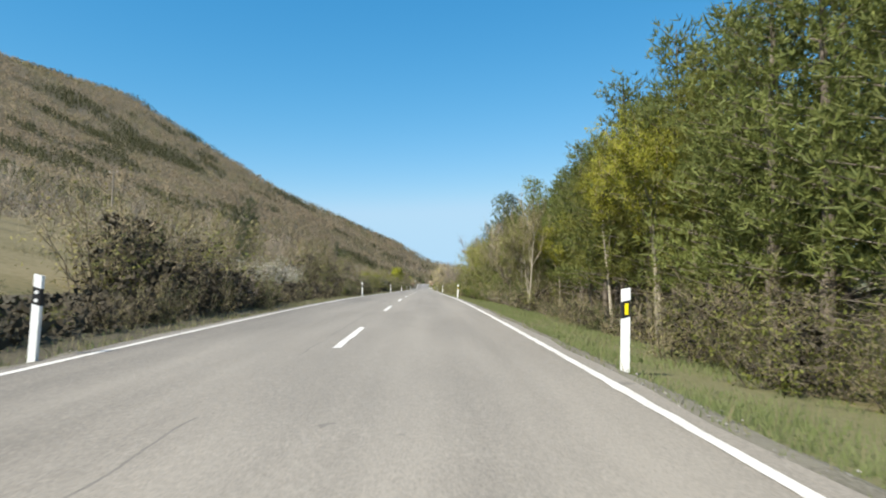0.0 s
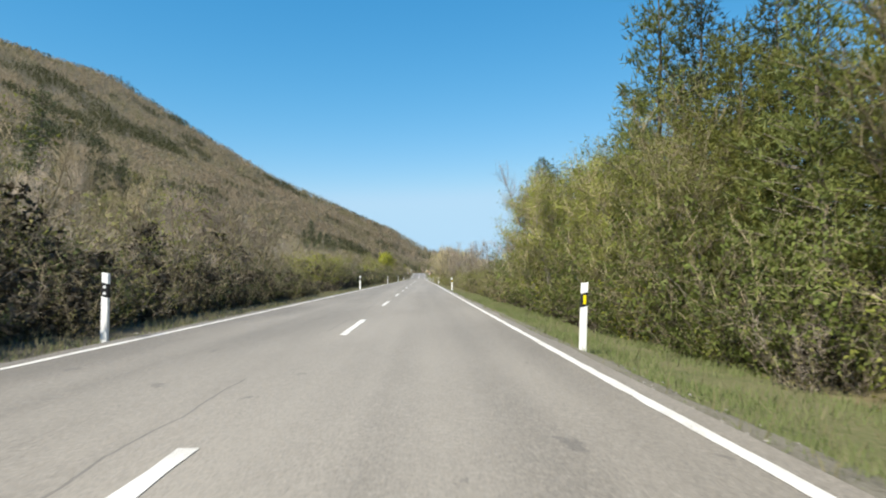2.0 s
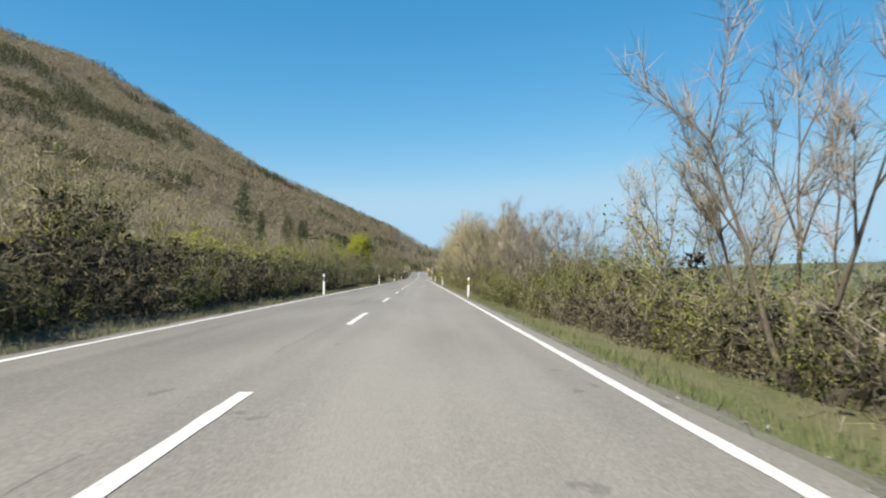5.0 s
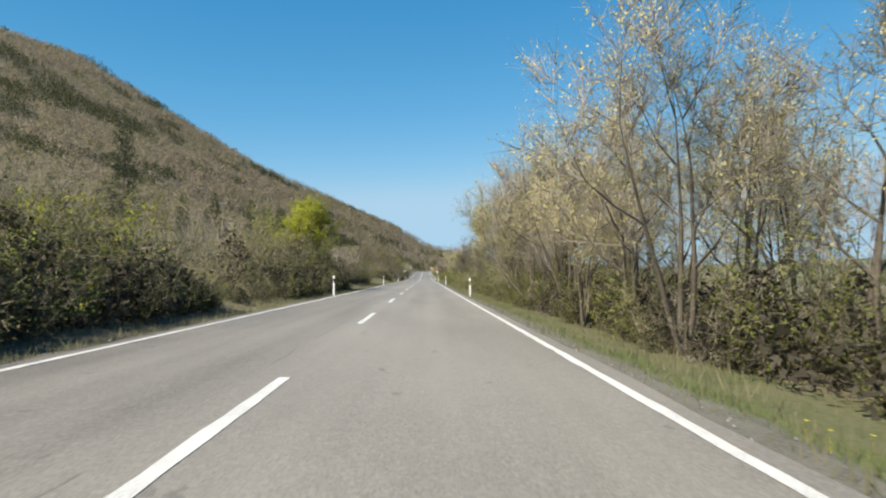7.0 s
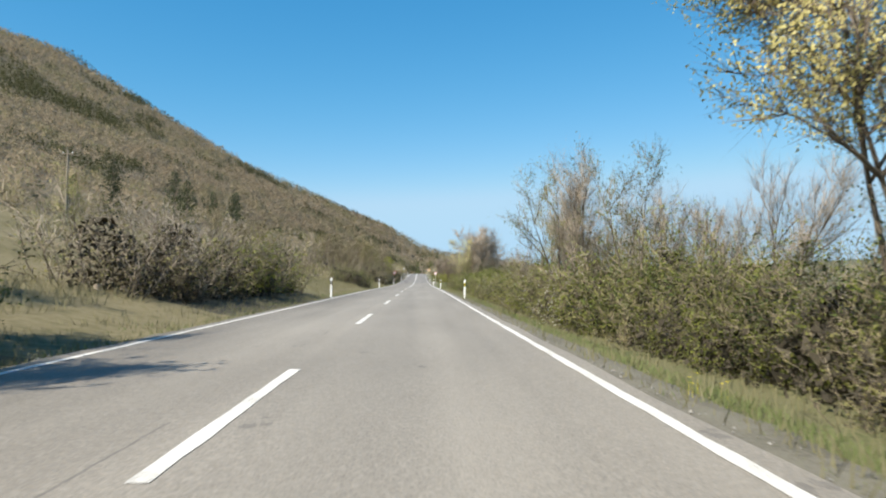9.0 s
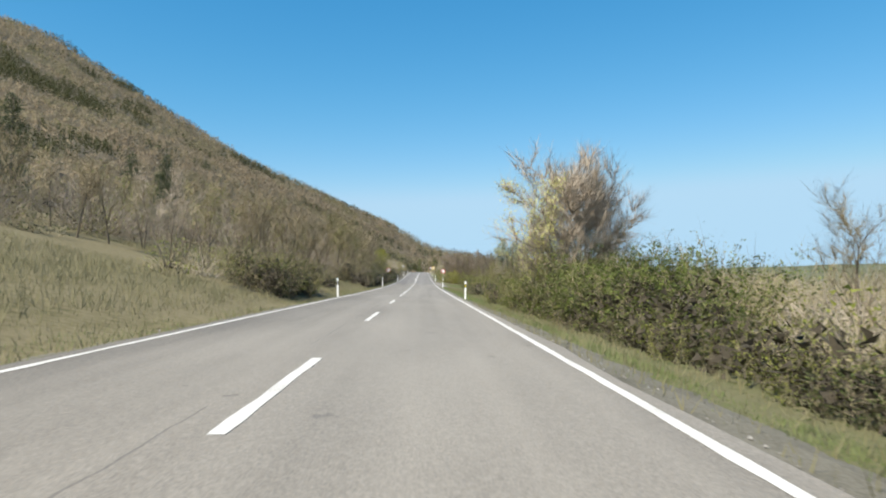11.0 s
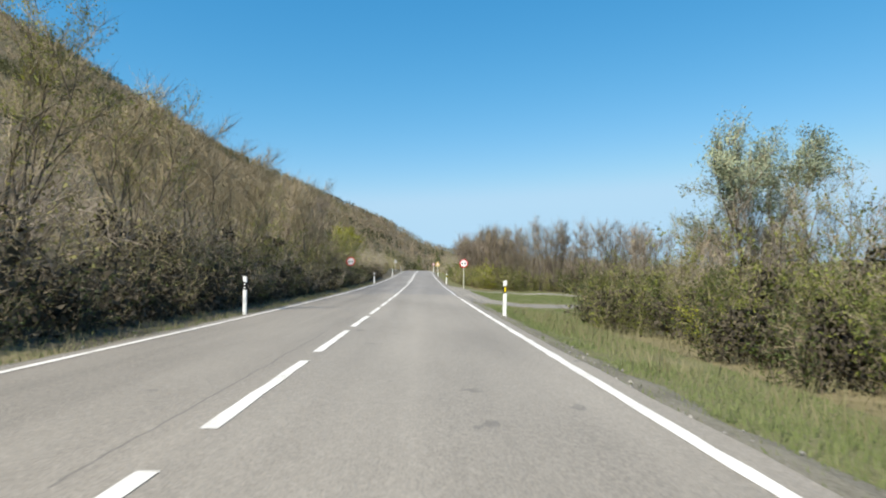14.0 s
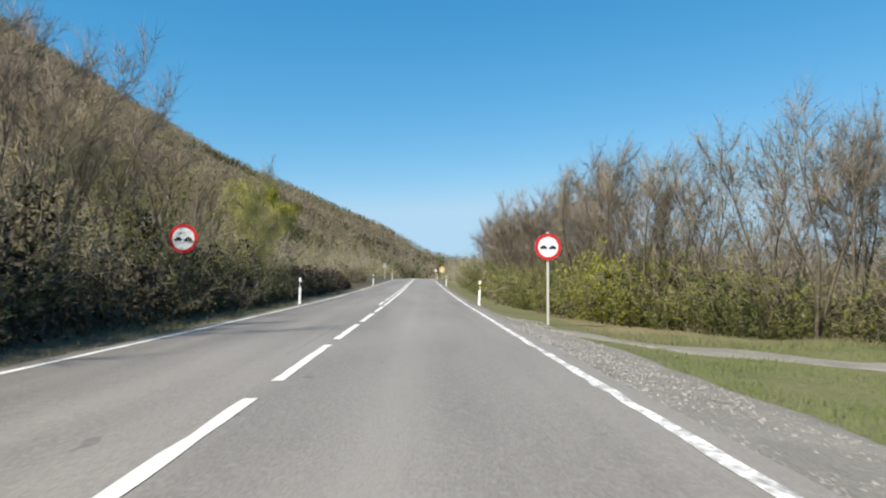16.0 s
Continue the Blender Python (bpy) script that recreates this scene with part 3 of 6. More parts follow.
def strip(x0, x1, y0, y1, lift, rnd, wear=0.0, step=0.5):
    """Faces of a strip along the road, a few millimetres above it."""
    n = max(1, int(math.ceil((y1 - y0) / step)))
    v, f = [], []
    for k in range(n + 1):
        y = y0 + (y1 - y0) * k / n
        for x in (x0, x1):
            xx = x + rnd.gauss(0, wear)
            v.append((xx, y, surface_z(xx, y) + lift))
    for k in range(n):
        f.append((2 * k, 2 * k + 1, 2 * k + 3, 2 * k + 2))
    return v, f


def build_road():
    def lane(name, y0, y1, mat, label, half=3.78):
        rnd = random.Random(5)
        cols = [-half, -2.4, -1.2, 0.0, 1.2, 2.4, half]
        n = int((y1 - y0) / 2.0)
        v, f = [], []
        for k in range(n + 1):
            y = y0 + (y1 - y0) * k / n
            wob = [rnd.gauss(0, 0.035), rnd.gauss(0, 0.035)]
            row = [(cols[0] + wob[0], -0.22)] + [(c + (wob[0] if i == 0 else wob[1] if i == 6 else 0), 0) for i, c in enumerate(cols)] + [(cols[-1] + wob[1], -0.22)]
            for x, dz in row:
                v.append((x, y, surface_z(x, y) + dz))
        m = len(cols) + 2
        for k in range(n):
            for i in range(m - 1):
                a = k * m + i
                f.append((a, a + 1, a + m + 1, a + m))
        f.append(tuple(range(m)))
        f.append(tuple(n * m + i for i in reversed(range(m))))
        return tagged(new(name, mesh_of(name, v, f, [mat])), label, "road", kind="structure")

    lane("road", -80, 377, M_ASPHALT, "worn pale grey asphalt road with a cracked middle joint")
    lane("road_resurfaced", 377.004, 700, M_ASPHALT_NEW, "darker resurfaced asphalt stretch of the road")


def build_markings():
    rnd = random.Random(8)

    def mark(name, x0, x1, y0, y1, label, wear=0.006, lift=0.005, paint=M_PAINT):
        v, f = strip(x0, x1, y0, y1, lift, rnd, wear)
        tagged(new(name, mesh_of(name, v, f, [paint])), label, "road marking", "painted road lines", "structure")

    w = 0.065
    mark("edge_line", -3.475 - w, -3.475 + w, -78, 640, "continuous white painted edge line, slightly worn", 0.007)
    mark("edge_line", 3.475 - w, 3.475 + w, -78, 371.4, "continuous white painted edge line, slightly worn", 0.007)
    for a, b in ((372.6, 374.1), (375.3, 376.8), (377.4, 378.8)):
        mark("edge_dash", 3.475 - w, 3.475 + w, a, b, "short white dash across the mouth of a track", 0.01, 0.005, M_PAINT_WORN)
    mark("edge_line", 3.475 - w, 3.475 + w, 378.95, 640, "chipped white painted edge line beside the gravel", 0.016, 0.005, M_PAINT_WORN)
    for k in range(-5, 24):
        y = 5.05 + 12.5 * k
        mark("lane_dash", -w, w, y + 0.15, y + 4.6, "white painted dash of the middle line")
    for k in range(0, 21):
        y = 306.02 + 5.01 * k
        mark("lane_dash", -w, w, y + (0.1 if k != 14 else -0.75), y + 4.05, "long white dash of the warning middle line")
    for k in range(0, 26):
        y = 412.0 + 5.01 * k
        mark("lane_dash", -0.24 - w, -0.24 + w, y, y + 3.6, "white dash beside the solid middle line")
    mark("no_passing_line", -w, w, 411.3, 640, "solid white no-passing line")


def build_track():
    """Gravel mouth of a farm track, the stony shoulder beyond it and a narrow path."""
    rnd = random.Random(3)

    def sheet(name, rows, label, lift=0.035):
        v, f = [], []
        m = len(rows[0])
        for row in rows:
            for c, (x, y) in enumerate(row):
                inner = 0 < c < m - 1 or name == "gravel_shoulder" and c == 0
                z = max(ground_z(x, y), surface_z(x, y) - 0.10 if x < 4.2 and inner else -99)
                v.append((x + rnd.gauss(0, 0.05) * (x > 4), y + rnd.gauss(0, 0.05), z + (lift if inner else -0.05) + rnd.uniform(0, 0.012)))
        for j in range(len(rows) - 1):
            for i in range(m - 1):
                a = j * m + i
                f.append((a, a + 1, a + m + 1, a + m))
        return tagged(new(name, mesh_of(name, v, f, [M_GRAVEL])), label, "track", kind="structure")

    rows = []
    for k in range(41):
        t = k / 40
        x = 3.70 + 26 * t ** 1.4
        flare = 6.0 * math.exp(-(x - 3.7) / 1.6)
        mid = 373.4 + 4.5 * t
        rows.append([(x, mid - 2.3 - 0.4 * flare), (x, mid - 1.2), (x, mid), (x, mid + 1.2), (x, mid + 2.3 + 0.8 * flare)])
    sheet("track", rows, "grey gravel farm track joining the road")
    rows = []
    for k in range(30):
        y = 375.5 + 1.35 * k
        wide = (2.0 + 1.4 * math.exp(-k / 3)) * (1 - max(0.0, (k - 17) / 14)) + 0.25 * noise.noise(Vector((y * 0.6, 0, 2)))
        rows.append([(3.70, y), (3.70 + wide * 0.33, y), (3.70 + wide * 0.66, y), (3.70 + wide, y), (4.0 + wide, y)])
    sheet("gravel_shoulder", rows, "stony gravel shoulder beside the road", 0.03)
    rows = []
    for k in range(26):
        t = k / 25
        x, y = 5.2 + 14 * t, 404 - 13 * t ** 0.8
        n1, n2 = (0.45 * noise.noise(Vector((x * 0.7, 0, 5 + i))) for i in range(2))
        rows.append([(x, y - 1.0 + n1), (x, y - 0.6 + n1), (x, y), (x, y + 0.7 + n2), (x, y + 1.3 + n2)])
    sheet("path", rows, "narrow pale gravel path through the grass", 0.055)


def build_margins():
    rnd = random.Random(2)
    for name, side, y0, y1 in (("gravel_margin", 1, -78, 372.5), ("gravel_margin", -1, -78, 600), ("gravel_margin", 1, 412, 600)):
        v, f = [], []
        n = int((y1 - y0) / 0.5)
        for k in range(n + 1):
            y = y0 + (y1 - y0) * k / n
            wider = lerp(y, ((140, 0.0), (185, 0.45), (285, 0.4), (315, 0.1), (360, 0.1))) if side > 0 else 0.0
            w1, w2 = (0.22 * noise.noise(Vector((0, y * f, 9 * side + i))) for i, f in enumerate((0.55, 0.9)))
            for x, dz in ((3.70, -0.075), (3.95, -0.02), (4.22 + w1 + wider * 0.6, 0.012), (4.45 + w1 + w2 + wider, -0.03)):
                z = surface_z(side * x, y) + dz - 0.02 if x < 3.8 else ground_z(side * x, y) + 0.03 + dz
                v.append((side * x, y, z + rnd.uniform(-0.006, 0.006)))
        for k in range(n):
            for i in range(3):
                a = k * 4 + i
                f.append((a, a + 1, a + 5, a + 4))
        tagged(new(name, mesh_of(name, v, f, [M_SOIL])), "gritty soil margin between asphalt and grass", "margin", kind="structure")


build_ground()
build_margins()
build_road()
build_markings()
build_track()


# ---- placing ----
class Stock:
    """One built thing, and copies of it."""

    def __init__(self, root):
        self.root, self.used = root, False

    def put(self, x, y, turn, scale=1.0, sink=0.0, tall=1.0, group=""):
        m = Matrix.Translation((x, y, ground_z(x, y) - sink)) @ Matrix.Rotation(turn, 4, "Z") @ Matrix.Diagonal((scale, scale, scale * tall, 1))
        if not self.used:
            self.root.matrix_basis = m
            self.used = True
            ob = self.root
        else:
            s = self.root.scale
            ob = copy_thing(self.root, m @ Matrix.Diagonal((1 / s[0], 1 / s[1], 1 / s[2], 1)))
        if group:
            ob["group"] = group
        return ob

    def meshes(self):
        return [(c.data) for c in self.root.children]


def post_kit(side):
    """A plastic marker post: hollow-backed body, slanted black band, head and reflectors."""
    right = side > 0
    root = thing("marker_post", (0, 0, 0), "white plastic marker post, black band, " + ("amber reflector" if right else "two round reflectors"), "marker post", "marker posts along the road")
    H, W2 = 1.25, 0.062

    def slab(z0l, z0r, z1l, z1r, grow=0.0):
        bm = bmesh.new()
        w = W2 + grow
        prof = [(-w, 0.045 + grow), (-w * 0.88, -0.03 - grow), (w * 0.88, -0.03 - grow), (w, 0.045 + grow), (w * 0.7, 0.045 + grow), (0, -0.005), (-w * 0.7, 0.045 + grow)]
        lo = [bm.verts.new((x, y, z0l + (z0r - z0l) * (x + w) / (2 * w))) for x, y in prof]
        hi = [bm.verts.new((x, y, z1l + (z1r - z1l) * (x + w) / (2 * w))) for x, y in prof]
        k = len(prof)
        for i in range(k):
            bm.faces.new((lo[i], lo[(i + 1) % k], hi[(i + 1) % k], hi[i]))
        bm.faces.new(hi)
        bm.faces.new(list(reversed(lo)))
        bmesh.ops.recalc_face_normals(bm, faces=bm.faces)
        return bm

    s = 0.018 if right else -0.018
    part("body", slab(-0.3, -0.3, 0.82 - s, 0.82 + s), M_WHITE, root)
    band = part("band", slab(0.824 - s, 0.824 + s, 1.066 - s, 1.066 + s, 0.001), M_BLACK, root, "slanted black reflective band")
    part("head", slab(1.07 - s, 1.07 + s, H - s * 0.6, H + s * 0.6), M_WHITE, root)
    if right:
        bm = bmesh.new()
        bmesh.ops.create_cube(bm, size=1, matrix=Matrix.Translation((0, -0.034, 0.947)) @ Matrix.Diagonal((0.052, 0.008, 0.165, 1)))
        bmesh.ops.bevel(bm, geom=bm.edges, offset=0.003, segments=1, affect="EDGES")
        part("reflector", bm, M_AMBER, band, "amber rectangular reflector")
    else:
        for z in (1.0, 0.885):
            bm = bmesh.new()
            bmesh.ops.create_cone(bm, cap_ends=True, segments=16, radius1=0.03, radius2=0.026, depth=0.012, matrix=Matrix.Translation((0, -0.035, z)) @ Matrix.Rotation(radians(90), 4, "X"))
            part("reflector", bm, M_GLASSDOT, band, "round white reflector")
    return root


LEANING = {(1, 207.4): -3.5, (-1, 4.5): 3.5, (-1, 308.2): -2.5}      # degrees of lean, set to fit the posts' slant in the camera's view


def place_posts():
    rnd = random.Random(12)
    rights = (-45.8, 4.5, 55.0, 106.5, 156.9, 207.4, 257.2, 308.5, 359.1, 417.0, 463.0, 512.0)
    lefts = (-45.8, 4.5, 55.2, 105.3, 156.0, 207.3, 257.5, 308.2, 358.3, 416.0, 463.0, 512.0)
    for side, places, x in ((1, rights, 4.274), (-1, lefts, -4.205)):
        kit = Stock(post_kit(side))
        for y in places:
            z = road_z(y) - 0.07 - (0.20 if side > 0 else 0.107)
            m = pose(x, y, z, rnd.gauss(0, 0.8), rnd.gauss(0, 1.0) + LEANING.get((side, y), 0.0), rnd.gauss(0, 4))
            if kit.used:
                copy_thing(kit.root, m)
            else:
                kit.root.matrix_basis, kit.used = m, True


def disc(r, depth, y, z, seg=40):
    bm = bmesh.new()
    bmesh.ops.create_cone(bm, cap_ends=True, segments=seg, radius1=r, radius2=r, depth=depth, matrix=Matrix.Translation((0, y, z)) @ Matrix.Rotation(radians(90), 4, "X"))
    return bm


def ring(r0, r1, depth, y, z, seg=40):
    bm = bmesh.new()
    rows = []
    for r, yy in ((r0, y - depth / 2), (r1, y - depth / 2), (r1, y + depth / 2), (r0, y + depth / 2)):
        rows.append([bm.verts.new((r * math.cos(6.283185 * k / seg), yy, z + r * math.sin(6.283185 * k / seg))) for k in range(seg)])
    for a in range(4):
        for k in range(seg):
            bm.faces.new((rows[a][k], rows[a][(k + 1) % seg], rows[(a + 1) % 4][(k + 1) % seg], rows[(a + 1) % 4][k]))
    bmesh.ops.recalc_face_normals(bm, faces=bm.faces)
    return bm


def outline(points, y, depth):
    bm = bmesh.new()
    lo = [bm.verts.new((x, y, z)) for x, z in points]
    hi = [bm.verts.new((x, y - depth, z)) for x, z in points]
    bm.faces.new(lo)
    bm.faces.new(list(reversed(hi)))
    for i in range(len(points)):
        j = (i + 1) % len(points)
        bm.faces.new((lo[i], lo[j], hi[j], hi[i]))
    bmesh.ops.recalc_face_normals(bm, faces=bm.faces)
    return bm


def car_shape(cx, cz, s):
    pts = [(-1.0, -0.42), (-1.0, 0.0), (-0.62, 0.08), (-0.5, 0.46), (0.5, 0.46), (0.62, 0.08), (1.0, 0.0), (1.0, -0.42), (0.68, -0.42), (0.68, -0.62), (0.42, -0.62), (0.42, -0.42),
           (-0.42, -0.42), (-0.42, -0.62), (-0.68, -0.62), (-0.68, -0.42)]
    return [(cx + x * s, cz + z * s) for x, z in pts]


def no_passing_sign(x, y, high, post_mat, label, weathered=False):
    root = thing("no_passing_sign", (x, y, ground_z(x, y), 0, 0, 2 if x > 0 else -3), label, "road sign", "no-passing signs")
    bm = bmesh.new()
    bmesh.ops.create_cube(bm, size=1, matrix=Matrix.Translation((0, 0.035, high / 2 + 0.05)) @ Matrix.Diagonal((0.08, 0.045, high + 0.9, 1)))
    bmesh.ops.bevel(bm, geom=bm.edges, offset=0.006, segments=1, affect="EDGES")
    part("post", bm, post_mat, root)
    plate = part("plate", disc(0.45, 0.02, 0.0, high), M_STEEL, root, "grey metal sign plate")
    part("face", disc(0.352, 0.012, -0.012, high), M_SIGNWHITE, plate, "white sign face")
    part("rim", ring(0.345, 0.448, 0.016, -0.014, high), M_RED, plate, "red rim")
    part("car_symbol", outline(car_shape(-0.155, high - 0.01, 0.118), -0.020, 0.004), M_BLACK, plate, "black car symbol")
    part("car_symbol", outline(car_shape(0.155, high - 0.01, 0.118), -0.020, 0.004), M_BLACK, plate, "dark car symbol")
    # a pale upright strip down the middle of the sign face
    if weathered:
        part("streak", outline([(-0.028, high - 0.33), (0.028, high - 0.33), (0.02, high + 0.33), (-0.02, high + 0.33)], -0.0245, 0.002), M_GLASSDOT, plate, "pale upright streak")
    return root


def triangle(r, up=1):
    return [(r * math.sin(a), up * r * math.cos(a)) for a in (0, 2.0944, 4.18879)]


def warning_sign(x, y, high, board, label, back=False):
    root = thing("warning_sign", (x, y, ground_z(x, y), 0, 0, 180 if back else 0), label, "road sign")
    bm = bmesh.new()
    bmesh.ops.create_cube(bm, size=1, matrix=Matrix.Translation((0, 0.04, high / 2)) @ Matrix.Diagonal((0.08, 0.05, high + 0.6, 1)))
    part("post", bm, M_STEELPAINT, root)
    if board:
        pts = [(-0.52, high - 0.55), (0.52, high - 0.55), (0.52, high + 0.25), (0.0, high + 0.75), (-0.52, high + 0.25)]
        plate = part("plate", outline(pts, 0.0, 0.02), M_SIGNYELLOW, root, "pale yellow backing board")
    else:
        plate = part("plate", outline([(a, high + b) for a, b in triangle(0.66)], 0.0, 0.02), M_STEEL, root, "grey metal plate")
    part("rim", outline([(a, high + b) for a, b in triangle(0.56)], -0.024, 0.006), M_RED, plate, "red rim")
    part("face", outline([(a, high + b) for a, b in triangle(0.40)], -0.034, 0.004), M_SIGNWHITE, plate, "white sign face")
    part("symbol", outline([(-0.035, high - 0.13), (0.035, high - 0.13), (0.035, high + 0.17), (-0.035, high + 0.17)], -0.040, 0.003), M_BLACK, plate, "black symbol")
    return root


def utility_pole(x, y, high):
    root = thing("utility_pole", (x, y, ground_z(x, y)), "slim weathered wooden utility pole on the slope", "pole", "utility poles")
    r = random.Random(int(y))
    b = Build(r)
    p = Vector((0, 0, -0.4))
    for k in range(5):
        q = Vector((r.gauss(0, 0.012), r.gauss(0, 0.012), high * (k + 1) / 5))
        b.limb(p, q, 0.15 - 0.014 * k, 0.15 - 0.014 * (k + 1), 8)
        p = q
    ob = new("shaft", b.mesh("shaft", [M_WOODPOLE]))
    ob.parent = root
    bm = bmesh.new()
    bmesh.ops.create_cube(bm, size=1, matrix=Matrix.Translation((0, 0, high - 0.35)) @ Matrix.Diagonal((1.1, 0.1, 0.1, 1)))
    part("crossarm", bm, M_WOODPOLE, root)
    for xx in (-0.45, 0.45):
        bm = bmesh.new()
        bmesh.ops.create_cone(bm, cap_ends=True, segments=8, radius1=0.05, radius2=0.03, depth=0.16, matrix=Matrix.Translation((xx, 0, high - 0.22)))
        part("insulator", bm, M_GLASSDOT, root)


place_posts()
no_passing_sign(5.72, 406.6, 2.60, M_STEELPAINT, "round red-rimmed no-passing sign on a pale post beside gravel")
no_passing_sign(-5.8, 405.0, 2.27, M_STEELDARK, "round red-rimmed no-passing sign with a pale streak before dark bushes", True)
warning_sign(5.4, 520, 2.3, True, "yellow-backed triangular warning sign near the crest")
warning_sign(4.9, 560, 2.4, False, "white triangular warning sign at the crest")
warning_sign(-6.0, 519, 2.5, False, "back of a triangular warning sign on a pale post", True)
utility_pole(-36, 76, 7.5)
utility_pole(-33, 281, 7.4)

# ---- trees and bushes ----
PINES = [Stock(pine_tree("pine_tree", 21 + k, h, lb, cl, w, n, nd)) for k, (h, lb, cl, w, n, nd) in enumerate((
    (11.0, "tall dark green pine with bare lower trunk", 0.16, 0.24, 1900, M_NEEDLE_MID),
    (9.5, "dense green pine at the edge of the wood", 0.14, 0.27, 1900, M_NEEDLE_MID),
    (8.5, "yellowish green pine with sunlight put into its needle colour", 0.24, 0.28, 1900, M_NEEDLE)))]
DARK_PINE = Stock(pine_tree("pine_tree", 27, 10.5, "dark green lone pine", 0.12, 0.22, 2100, M_NEEDLE_DARK))
BARES = [Stock(bare_tree("bare_tree", 40 + k, h, lb, tm, wm, st, sp, lv, 0.075, lm, low, tw, sh, boughs=bo)) for k, (h, lb, tm, wm, st, sp, lv, lm, low, tw, sh, bo) in enumerate((
    (8.0, "leafless brown deciduous tree", M_BARK, M_TWIG, 1, 0.45, 0, None, 0.22, 0.05, 12, 3),
    (7.0, "many-stemmed leafless grey tree", M_BARK, M_TWIG_PURPLE, 3, 0.38, 0, None, 0.2, 0.06, 9, 3),
    (8.5, "slim pale-barked leafless tree", M_BARK_PALE, M_TWIG, 1, 0.36, 350, M_LEAF_BROWN, 0.35, 0.07, 8, 2),
    (7.5, "tree with first olive leaves on bare boughs", M_BARK, M_TWIG, 2, 0.44, 1900, M_LEAF_OLIVE, 0.15, 0.06, 9, 2),
    (6.0, "low spreading leafless oak with crooked boughs", M_BARK, M_TWIG_PURPLE, 2, 0.54, 0, None, 0.2, 0.12, 11, 3)))]
LEAFY = [Stock(bare_tree("leafy_tree", 61 + k, 6.8, "dense tree in olive green spring leaf", M_BARK_PALE, M_TWIG, 2, 0.52, 13000, 0.066, M_LEAF_OLIVE, 0.06, 0.05, 8, 0.0, 2)) for k in range(2)]
EDGE_TREES = [Stock(bare_tree("leafy_tree", 65 + k, 8.2, "slender pale-trunked tree in yellow-green young leaf", M_BARK_PALE, M_TWIG, 1, 0.44, 11000, 0.092, M_LEAF_SPRING, 0.30, 0.05, 7, 0.28, 2)) for k in range(2)]
CATKIN = [Stock(bare_tree("catkin_tree", 71 + k, 8.5, "tree with yellow catkins over bare grey boughs", M_BARK, M_TWIG_PURPLE, 3, 0.54, lv, 0.07, M_CATKIN, 0.14, 0.08, 12, 0.18, boughs=3)) for k, lv in enumerate((13000, 5200))]
GREEN_TREE = Stock(bare_tree("leafy_tree", 81, 7.4, "bright green tree in fresh spring leaf", M_BARK, M_TWIG, 2, 0.56, 19000, 0.115, M_LEAF_BRIGHT, 0.05, 0.04, 8, 0.0, 2))
PALE_TREE = Stock(bare_tree("leafy_tree", 85, 7.6, "round tree with pale green young leaves", M_BARK, M_TWIG, 3, 0.48, 17000, 0.09, M_LEAF_PALE, 0.4, 0.05, 12, 0.0, 2))
BLOSSOM_TREE = Stock(bare_tree("blossom_tree", 88, 6.6, "round grey tree with pale yellow blossom", M_BARK, M_TWIG_PURPLE, 6, 0.5, 6800, 0.062, M_BLOSSOM_PALE, 0.10, 0.13, 18, 0.2, 2, 0.014, True, 0.95, 4, 0.56))
WOOD_TREES = [Stock(bare_tree("bare_tree", 95 + k, 7.6, "leafless brown wood tree with dark crooked trunk", M_BARK, M_TWIG_WOOD, 2, 0.42, lv, 0.06, M_LEAF_BROWN, 0.2, 0.07, 13, 0.0, 1, 0.013, False, 1.0, 3, 0.55)) for k, lv in enumerate((0, 1500))]
UPRIGHT = [Stock(bare_tree("bare_tree", 91 + k, 8.6, "tall narrow leafless tree of dense upright grey shoots", M_BARK, M_TWIG_PURPLE, 3, 0.30, 0, 0.1, None, 0.1, 0.03, 15, 0.0, 2, 0.011, False, 1.1, 2, 0.5)) for k in range(2)]
